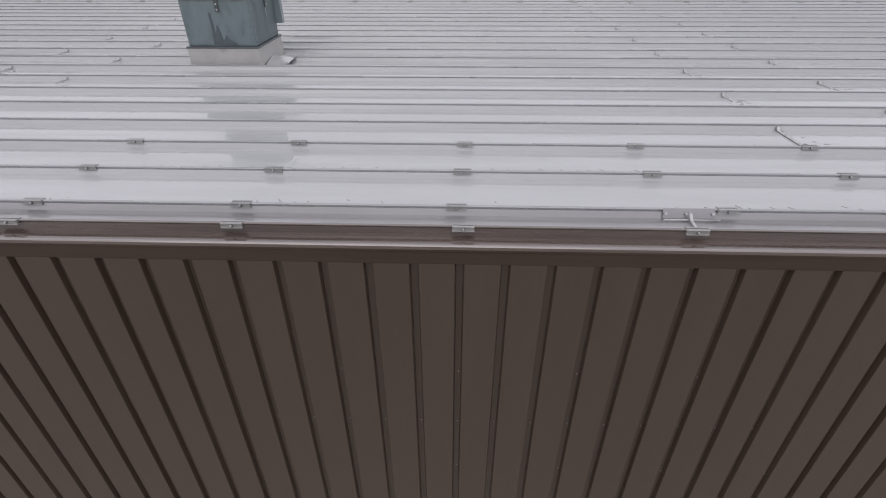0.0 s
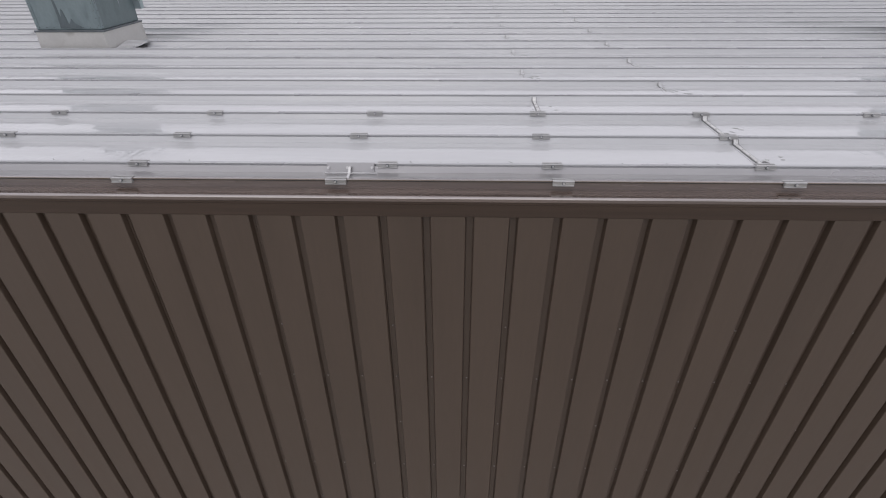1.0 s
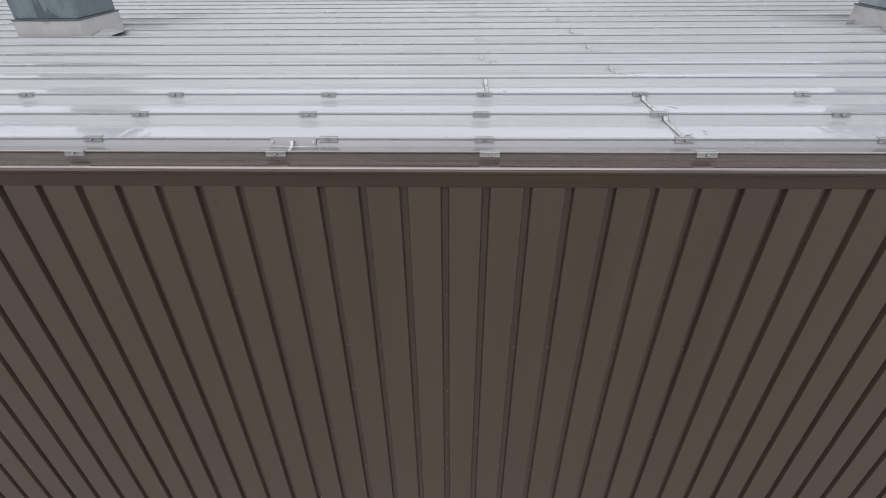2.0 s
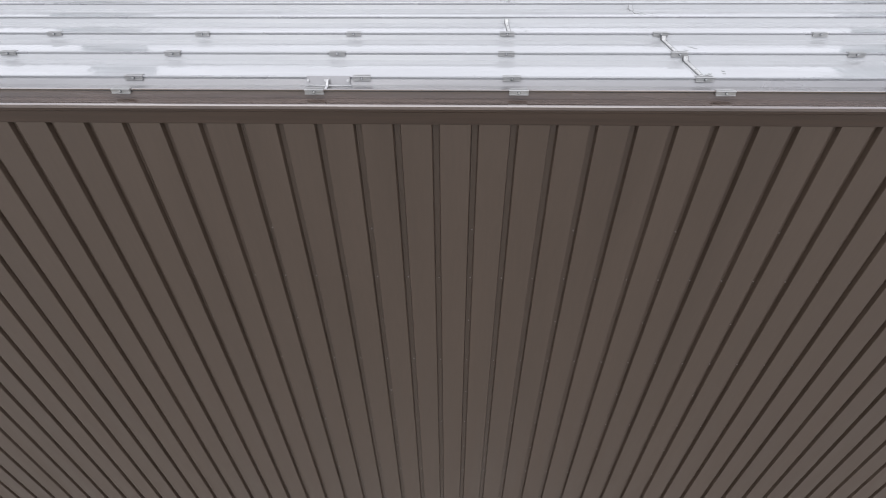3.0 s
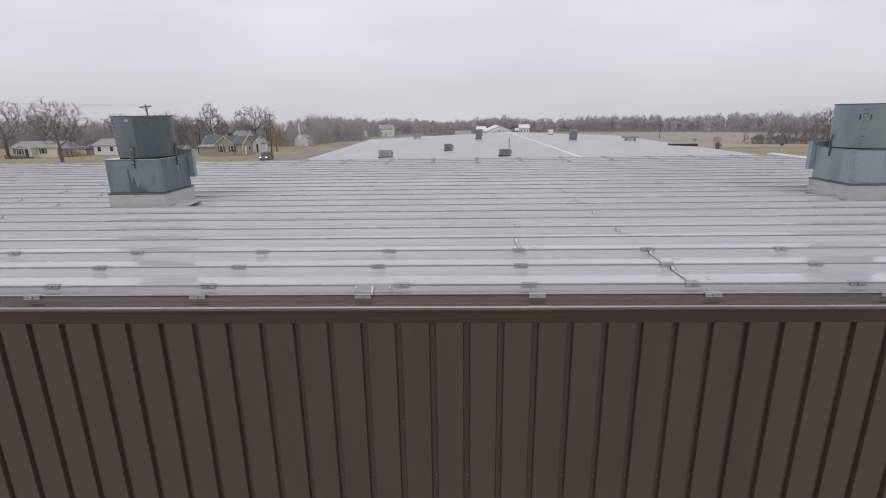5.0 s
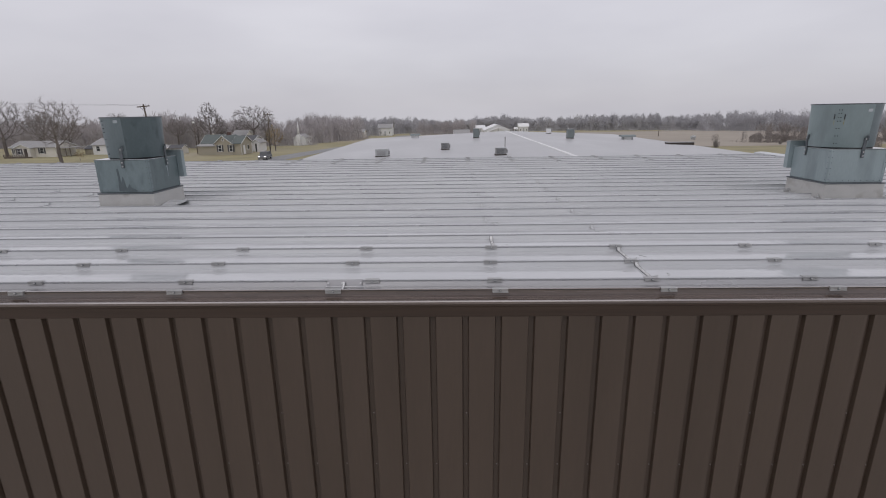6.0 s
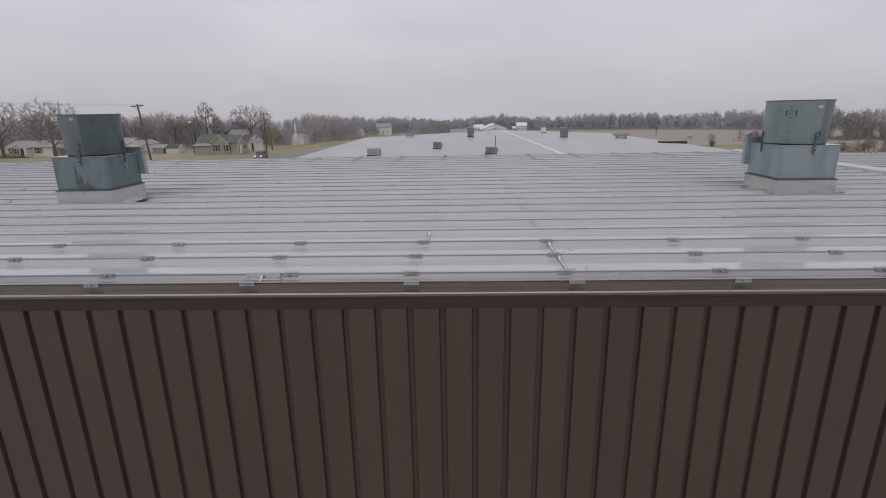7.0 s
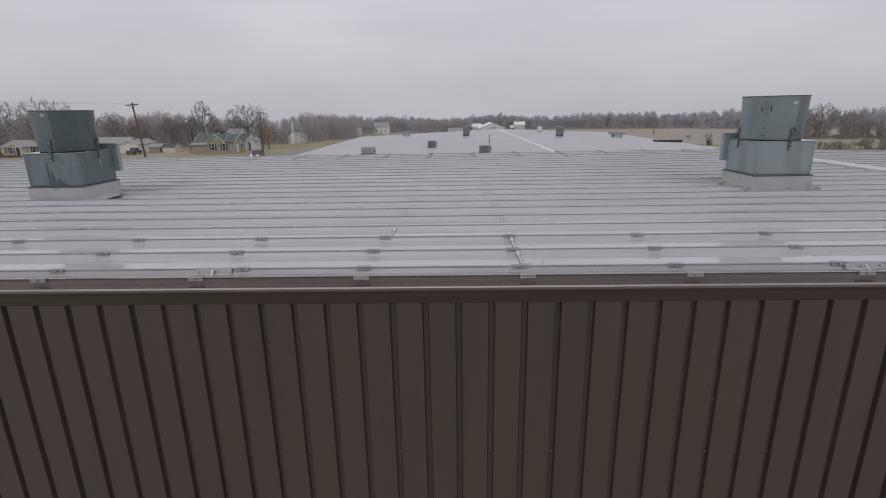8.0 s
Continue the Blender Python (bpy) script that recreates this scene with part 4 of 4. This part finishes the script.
def car(at, turn, paint, label, pickup=False):
    c = thing("car", at, label, "car", "parked cars")
    c.rotation_euler = (0, 0, radians(turn))
    part("body", prism(B(), [(-2.2, 0.35), (2.15, 0.35), (2.2, 0.62), (2.05, 0.86), (1.15, 0.95), (-2.15, 0.98), (-2.22, 0.6)], -0.88, 0.88, "y"), paint, c)
    tail = -0.35 if pickup else -2.05
    part("cabin", prism(B(), [(1.1, 0.94), (0.55, 1.50), (tail + 0.25, 1.52), (tail, 0.96)], -0.76, 0.76, "y"), M_GLASS, c)
    part("roof_panel", prism(B(), [(0.58, 1.49), (0.50, 1.55), (tail + 0.3, 1.57), (tail + 0.22, 1.50)], -0.78, 0.78, "y"), paint, c)
    for x in (-1.4, 1.4):
        for y in (-0.8, 0.8):
            wheel(c, x, y)
    for y in (-0.62, 0.62):
        part("headlight", box(B(), 2.08, y - 0.18, 0.62, 2.21, y + 0.18, 0.78, 0.02), M_BEAM, c, "lit white headlight")
    part("bumper", box(B(), 2.1, -0.86, 0.32, 2.28, 0.86, 0.52, 0.03), M_UNIT, c)
    return c


car((-36.9, 98.6, GROUND), -85, M_CARD, "dark grey car with lit headlights on the road")
car((-72.4, 113.6, GROUND), 100, M_CARD, "dark pickup truck parked beside the white garage", True)
vn = thing("storage_tank", (74.6, 150.0, ground_z(150)), "small white storage tank on legs in the field", "tank")
part("vessel", tube(B(), (-0.62, 0, 0.85), (0.62, 0, 0.85), 0.45, 0.45, 16), M_UNITP, vn)
part("cap", tube(B(), (0, 0, 1.25), (0, 0, 1.5), 0.16, 0.12, 10), M_UNITP, vn)
for x in (-0.4, 0.4):
    part("leg", box(B(), x - 0.08, -0.4, -0.1, x + 0.08, 0.45, 0.6), M_UNITP, vn)


# ---- poles and wires ----
def utility_pole(at, top, lean=0.0, reach=0.95):
    c = thing("utility_pole", at, "weathered wooden utility pole with a crossarm", "utility pole", "utility poles")
    c.rotation_euler = (0, radians(lean), 0)
    part("pole", tube(B(), (0, 0, -0.3), (0, 0, top), 0.15, 0.10, 8), M_WOOD, c)
    arm = part("crossarm", box(B(), -reach, -0.16, top - 0.35, reach, -0.04, top - 0.22), M_WOOD, c)
    part("brace", tube(B(), (-0.6 * reach, -0.1, top - 0.3), (0, -0.12, top - 0.85), 0.025, 0.025, 5), M_STRAP, c)
    part("brace", tube(B(), (0.6 * reach, -0.1, top - 0.3), (0, -0.12, top - 0.85), 0.025, 0.025, 5), M_STRAP, c)
    for k in (-0.92, -0.45, 0.45, 0.92):
        part("insulator", tube(B(), (k * reach, -0.1, top - 0.22), (k * reach, -0.1, top - 0.06), 0.04, 0.025, 6), M_UNITP, arm)
    return c


utility_pole((-38.35, 63.5, GROUND), 10.5, -4.5, 0.85)
utility_pole((-37.5, 103.5, GROUND), 9.3, 2.0)
utility_pole((-100.0, 63.5, GROUND), 12.9)
for xa, xb, za, zb in ((-100.87, -39.95, 12.82, 10.31), (-99.57, -38.79, 12.82, 10.40)):
    w = thing("power_line", (xb, 63.4, GROUND + zb), "thin sagging overhead power wire between poles", "wire", "overhead wires")
    bm = B()
    a, b = Vector((xa - xb, 0, za - zb)), Vector((0, 0, 0))
    p = a
    for i in range(1, 15):
        q = a.lerp(b, i / 14)
        q.z -= 1.2 * (i / 14) * (1 - i / 14)
        tube(bm, p, q, 0.007, 0.007, 4)
        p = q
    part("wire", bm, M_STRAP, w)
sl = thing("street_lamp", (-59.95, 116.0, GROUND), "tall thin lamp post with a pale lamp head", "street lamp")
part("post", tube(B(), (0, 0, -0.2), (0, 0, 7.4), 0.10, 0.07, 8), M_WOOD, sl)
part("head", box(B(), -0.22, -0.4, 7.2, 0.22, 0.1, 7.65, 0.05), M_WHITE, sl, "pale lamp head")
fp = thing("utility_pole", (76.1, 180.0, ground_z(180)), "bare wooden pole in the field", "utility pole", "utility poles")
part("pole", tube(B(), (0, 0, -0.3), (0, 0, 3.1), 0.14, 0.1, 6), M_WOOD, fp)


# ---- bare trees ----
def limbs(bm, segs, sides):
    """Tapered limbs without end caps, one for each (p, q, r0, r1)."""
    for p, q, r0, r1 in segs:
        d = (q - p).normalized()
        u = d.orthogonal().normalized()
        w = d.cross(u)
        lo, hi = [], []
        for k in range(sides):
            c, e = math.cos(6.283185 * k / sides), math.sin(6.283185 * k / sides)
            lo.append(bm.verts.new(p + (u * c + w * e) * r0))
            hi.append(bm.verts.new(q + (u * c + w * e) * r1))
        for k in range(sides):
            bm.faces.new((lo[k], lo[(k + 1) % sides], hi[(k + 1) % sides], hi[k]))


def bare_tree(at, seed, height, width, low, twig, label, group="bare trees", droop=0.0, buds=700, lean=0.0, sprays=7):
    """A bare tree grown towards buds spread through its crown: trunk, forking limbs that thin outwards, fine twigs."""
    rnd = random.Random(seed)
    c = thing("tree", at, label, "tree", group)
    fork = height * max(0.12, low * 0.75)
    mid, tall = height * (1 + low) / 2, height * (1 - low) / 2
    lobes = [rnd.uniform(0, 6.283) for _ in range(3)]
    goals = []
    while len(goals) < buds:
        v = Vector((rnd.uniform(-1, 1), rnd.uniform(-1, 1), rnd.uniform(-1, 1)))
        a = math.atan2(v.y, v.x)
        rim = 0.86 + 0.10 * math.sin(2 * a + lobes[0]) + 0.08 * math.sin(5 * a + 3 * v.z + lobes[1])
        narrow = 1.0 if v.z > -0.1 else 1.0 - 0.55 * (-0.1 - v.z)
        if 0.12 < v.length < rim:
            goals.append((v.x * width / 2 * narrow + lean * height * v.z * 0.2, v.y * width / 2 * narrow, mid + v.z * tall))
    goals = np.array(goals)
    step = height * 0.032
    nodes, parent = [Vector((0, 0, 0))], [-1]
    while nodes[-1].z < fork:
        nodes.append(nodes[-1] + Vector((rnd.uniform(-0.06, 0.06) + lean * 0.3, rnd.uniform(-0.06, 0.06), 1.0)).normalized() * step)
        parent.append(len(nodes) - 2)
    live = np.ones(len(goals), bool)
    for _ in range(70):
        pts = np.array([tuple(v) for v in nodes])
        left = np.nonzero(live)[0]
        if not len(left):
            break
        gap = np.linalg.norm(goals[left][:, None, :] - pts[None, :, :], axis=2)
        near = gap.argmin(axis=1)
        pull = {}
        for g, k in zip(left, near):
            pull[int(k)] = pull.get(int(k), Vector((0, 0, 0))) + (Vector(goals[g]) - nodes[k]).normalized()
        live[left[gap.min(axis=1) < step * 1.9]] = False
        for k, v in pull.items():
            jig = Vector((rnd.uniform(-1, 1), rnd.uniform(-1, 1), rnd.uniform(-1, 1))) * 0.2
            keep = (nodes[k] - nodes[parent[k]]).normalized() * 1.3 if parent[k] >= 0 else Vector((0, 0, 0))
            nodes.append(nodes[k] + (v.normalized() + jig + keep).normalized() * step)
            parent.append(k)
    # limb girth grows with the number of tips that it carries
    load, kids = [0.0] * len(nodes), [0] * len(nodes)
    for k in range(len(nodes) - 1, 0, -1):
        load[k] = max(load[k], 1.0)
        load[parent[k]] += load[k]
        kids[parent[k]] += 1
    root = height * 0.026
    girth = [max(0.0095, root * (v / load[0]) ** 0.64) if load[0] else root for v in load]
    thick, fine, trunk = [], [], []
    for k in range(1, len(nodes)):
        p, q = nodes[parent[k]], nodes[k]
        seg = (p, q, girth[parent[k]] if girth[parent[k]] < girth[k] * 1.5 else girth[k] * 1.2, girth[k])
        (trunk if load[k] > load[0] * 0.93 else thick if girth[k] > 0.05 else fine).append(seg)
        if kids[k] < 2 and load[k] < 6:
            out = (q - Vector((0, 0, mid - tall * 0.5))).normalized()
            for _ in range(sprays):
                d = ((q - p).normalized() * 0.6 + out * 0.5 + Vector((rnd.uniform(-1, 1), rnd.uniform(-1, 1), rnd.uniform(-0.6, 1.0) - droop)) * 0.6).normalized()
                fine.append((p.lerp(q, rnd.random()), q + d * step * rnd.uniform(0.9, 2.6), 0.009, 0.004))
    trunk.append((Vector((0, 0, -0.3)), Vector((0, 0, 0.0)), root * 1.25, root))
    bm = B()
    limbs(bm, trunk, 9)
    part("trunk", bm, M_BARK, c)
    bm = B()
    limbs(bm, thick, 5)
    part("branchwork", bm, M_BARK, c)
    bm = B()
    limbs(bm, fine, 3)
    part("crown", bm, twig, c, "fine bare twigs")
    return c


t_a = bare_tree((-77.3, 95.0, GROUND), 3, 12.7, 12.0, 0.2, M_TWIG, "large bare tree with dense spreading branches", lean=-0.12, buds=900)
t_b = bare_tree((-61.9, 128.0, ground_z(128)), 5, 12.2, 8.0, 0.24, M_TWIG, "tall bare tree with upright branches")
t_c = bare_tree((-51.5, 131.0, ground_z(131)), 8, 11.4, 11.2, 0.38, M_TWIG, "broad bare tree with arching branches", buds=600)
bare_tree((-43.3, 123.0, GROUND), 11, 6.3, 5.6, 0.14, M_WILLOW, "rounded yellowish bare willow", "willow", droop=0.8, buds=360, sprays=6)
bare_tree((-78.3, 101.5, GROUND), 31, 2.2, 2.0, 0.2, M_WILLOW, "small brown bare sapling in the grass", "saplings", buds=110, sprays=4)
rt = random.Random(21)
for src, spots in ((t_a, ((-107.3, 116.0, 1.08), (-90.5, 150.0, 0.75), (-117.0, 140.0, 0.85), (108.5, 132.0, 0.62), (-58.0, 140.0, 0.65), (-74.5, 146.0, 0.7), (-99.5, 127.0, 0.66))),
                   (t_b, ((-69.5, 136.0, 0.72), (-78.5, 142.0, 0.78), (-84.5, 136.0, 0.72), (-65.5, 142.0, 0.7), (-129.0, 155.0, 0.95), (64.5, 117.0, 0.24), (-55.5, 150.0, 0.75))),
                   (t_c, ((-72.5, 131.0, 0.72), (-96.5, 143.0, 0.9), (119.0, 128.0, 0.8), (99.5, 130.0, 0.8), (-83.5, 130.0, 0.6)))):
    for x, y, k in spots:
        copy_thing(src, pose(x, y, ground_z(y), 0, 0, rt.uniform(0, 360)) @ Matrix.Scale(k, 4))


# low shrubs
def shrub(at, seed, h, w, label):
    rnd = random.Random(seed)
    c = thing("shrub", at, label, "shrub", "bare shrubs")
    bm = B()
    for i in range(36):
        a, f = rnd.uniform(0, 6.283), rnd.random() ** 0.6
        p = Vector((math.cos(a) * w * 0.25 * f, math.sin(a) * w * 0.25 * f, -0.05))
        q = Vector((math.cos(a) * w * 0.5 * f, math.sin(a) * w * 0.5 * f, h * rnd.uniform(0.55, 1.0) * (1.1 - 0.5 * f)))
        tube(bm, p, q, 0.04, 0.012, 3)
        for j in range(3):
            s0 = p.lerp(q, rnd.uniform(0.4, 0.9))
            tube(bm, s0, s0 + Vector((rnd.uniform(-1, 1), rnd.uniform(-1, 1), rnd.uniform(0.1, 1))) * h * 0.3, 0.02, 0.008, 3)
    part("crown", bm, M_TWIG, c)
    return c


s1 = shrub((63.6, 114.5, GROUND), 2, 2.0, 1.7, "low brown bare shrub in the grass")
for x, y, k in ((83.0, 122.0, 0.6),):
    copy_thing(s1, pose(x, y, ground_z(y), 0, 0, x * 31) @ Matrix.Scale(k, 4))


# ---- woods: masses of bare trees round the fields ----
def woods(name, path, count, seed, h0, h1, depth, material, label, twigs=110, wide=0.13, foot=0.2):
    """Bare trees in a belt along a path: a stem each and a rounded crown of fine upright twigs."""
    rnd = random.Random(seed)
    verts, faces = [], []

    def blade(p, q, w):
        a = rnd.uniform(-1.0, 1.0)
        sx, sy = w * 0.5 * math.cos(a), w * 0.5 * math.sin(a)
        i = len(verts)
        verts.extend([(p[0] - sx, p[1] - sy, p[2]), (p[0] + sx, p[1] + sy, p[2]), (q[0] + sx * 0.4, q[1] + sy * 0.4, q[2]), (q[0] - sx * 0.4, q[1] - sy * 0.4, q[2])])
        faces.append((i, i + 1, i + 2, i + 3))

    seg = [(Vector(path[i]), Vector(path[i + 1])) for i in range(len(path) - 1)]
    total = sum((b - a).length for a, b in seg)
    phase = rnd.uniform(0, 6)
    for _ in range(count):
        d = rnd.uniform(0, total)
        swell = 0.84 + 0.14 * math.sin(d * 0.09 + phase) + 0.10 * math.sin(d * 0.31 + 2 * phase)
        for a, b in seg:
            if d <= (b - a).length:
                p = a.lerp(b, d / (b - a).length)
                break
            d -= (b - a).length
        x, y = p.x + rnd.gauss(0, depth * 0.15), p.y + rnd.random() ** 1.5 * depth
        z, h = ground_z(y) - 0.1, rnd.uniform(h0, h1) * swell
        lean = rnd.uniform(-0.06, 0.06) * h
        blade((x, y, z), (x + lean, y, z + h * 0.85), h * 0.011)
        cw, low = h * rnd.uniform(0.20, 0.34), rnd.uniform(-0.12, 0.12)
        mid, tall = z + h * (low + 0.5 * (0.95 - low)), h * 0.5 * (0.95 - low)
        # the packed heart of the crown, where limbs lie behind limbs
        for k in range(twigs // 7):
            a, r = rnd.uniform(0, 6.283), rnd.random() ** 0.6 * 0.72
            e = rnd.uniform(-0.95, 0.72)
            wide_at = cw * r * math.sqrt(1 - e * e)
            p = (x + lean * 0.6 + math.cos(a) * wide_at, y + math.sin(a) * wide_at, mid + e * tall)
            blade(p, (p[0] + rnd.uniform(-0.1, 0.1) * h, p[1], p[2] + h * rnd.uniform(0.06, 0.16)), wide * 3.5)
        for k in range(twigs):
            # twigs point outwards and up from the stem, thickest near the rim of a rounded, lobed crown
            a, b, r = rnd.uniform(0, 6.283), math.asin(rnd.uniform(-0.9, 1.0)), rnd.random() ** 0.45
            lobe = 0.82 + 0.18 * math.sin(3 * a + 5 * b + h * 7)
            dx, dy, dz = math.cos(b) * math.cos(a), math.cos(b) * math.sin(a), math.sin(b)
            p = (x + lean * 0.6 + dx * cw * r * lobe, y + dy * cw * r * lobe, mid + dz * tall * r * lobe)
            g = h * rnd.uniform(0.03, 0.085)
            q = (p[0] + (dx + rnd.uniform(-0.5, 0.5)) * g, p[1] + dy * g, p[2] + (max(dz, 0) + rnd.uniform(0.1, 0.9)) * g)
            blade(p, q, wide * rnd.uniform(0.6, 1.4))
        # brush at the foot
        for k in range(int(twigs * foot)):
            bx, by = x + rnd.gauss(0, 2.2), y + rnd.gauss(0, 1.5)
            blade((bx, by, z), (bx + rnd.uniform(-0.4, 0.4), by, z + h * rnd.uniform(0.05, 0.3)), wide * 1.5)
    me = bpy.data.meshes.new(name)
    me.from_pydata(verts, [], faces)
    me.materials.append(material)
    return tagged(new(name, me), label, "woods", kind="stuff")


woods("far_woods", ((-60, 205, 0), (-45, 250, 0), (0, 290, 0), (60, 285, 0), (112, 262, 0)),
      700, 7, 7.0, 10.2, 50, M_FARWOOD_HAZED, "hazy grey belt of bare winter woods round the fields", 340, 0.1, 0.15)
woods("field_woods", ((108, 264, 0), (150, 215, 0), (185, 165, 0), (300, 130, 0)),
      540, 17, 6.8, 10.8, 45, M_FARWOOD_HAZED, "hazy grey bare woods along the far side of the field", 420, 0.085, 0.15)
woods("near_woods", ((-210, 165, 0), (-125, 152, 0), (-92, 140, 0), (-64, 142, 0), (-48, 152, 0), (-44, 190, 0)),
      540, 9, 8.2, 11.2, 30, M_MIDWOOD_HAZED, "brownish grey belt of bare woods behind the houses", 400, 0.06, 0.15)
woods("brush_belt", ((97, 133, 0), (112, 124, 0), (130, 114, 0), (170, 98, 0)),
      190, 12, 4.2, 6.6, 22, M_BRUSH, "brown bare brush and thin trees at the field edge", 400, 0.045, 0.2)
woods("field_brush", ((80.5, 130, 0), (92, 127, 0)), 34, 19, 2.6, 5.0, 6, M_BRUSH, "clump of brown bare brush in the grass", 320, 0.04, 0.1)
woods("low_brush", ((76, 94, 0), (100, 91, 0), (150, 86, 0)), 240, 23, 1.9, 2.9, 7, M_BRUSH, "low brown thicket of bare brush beside the building", 220, 0.035, 0.1)
woods("thicket", ((-16, 236, 0), (-4, 240, 0), (12, 250, 0)), 30, 15, 5.5, 8.0, 10, M_MIDWOOD_HAZED, "dark thicket of bare trees beyond the warehouse", 320, 0.085)
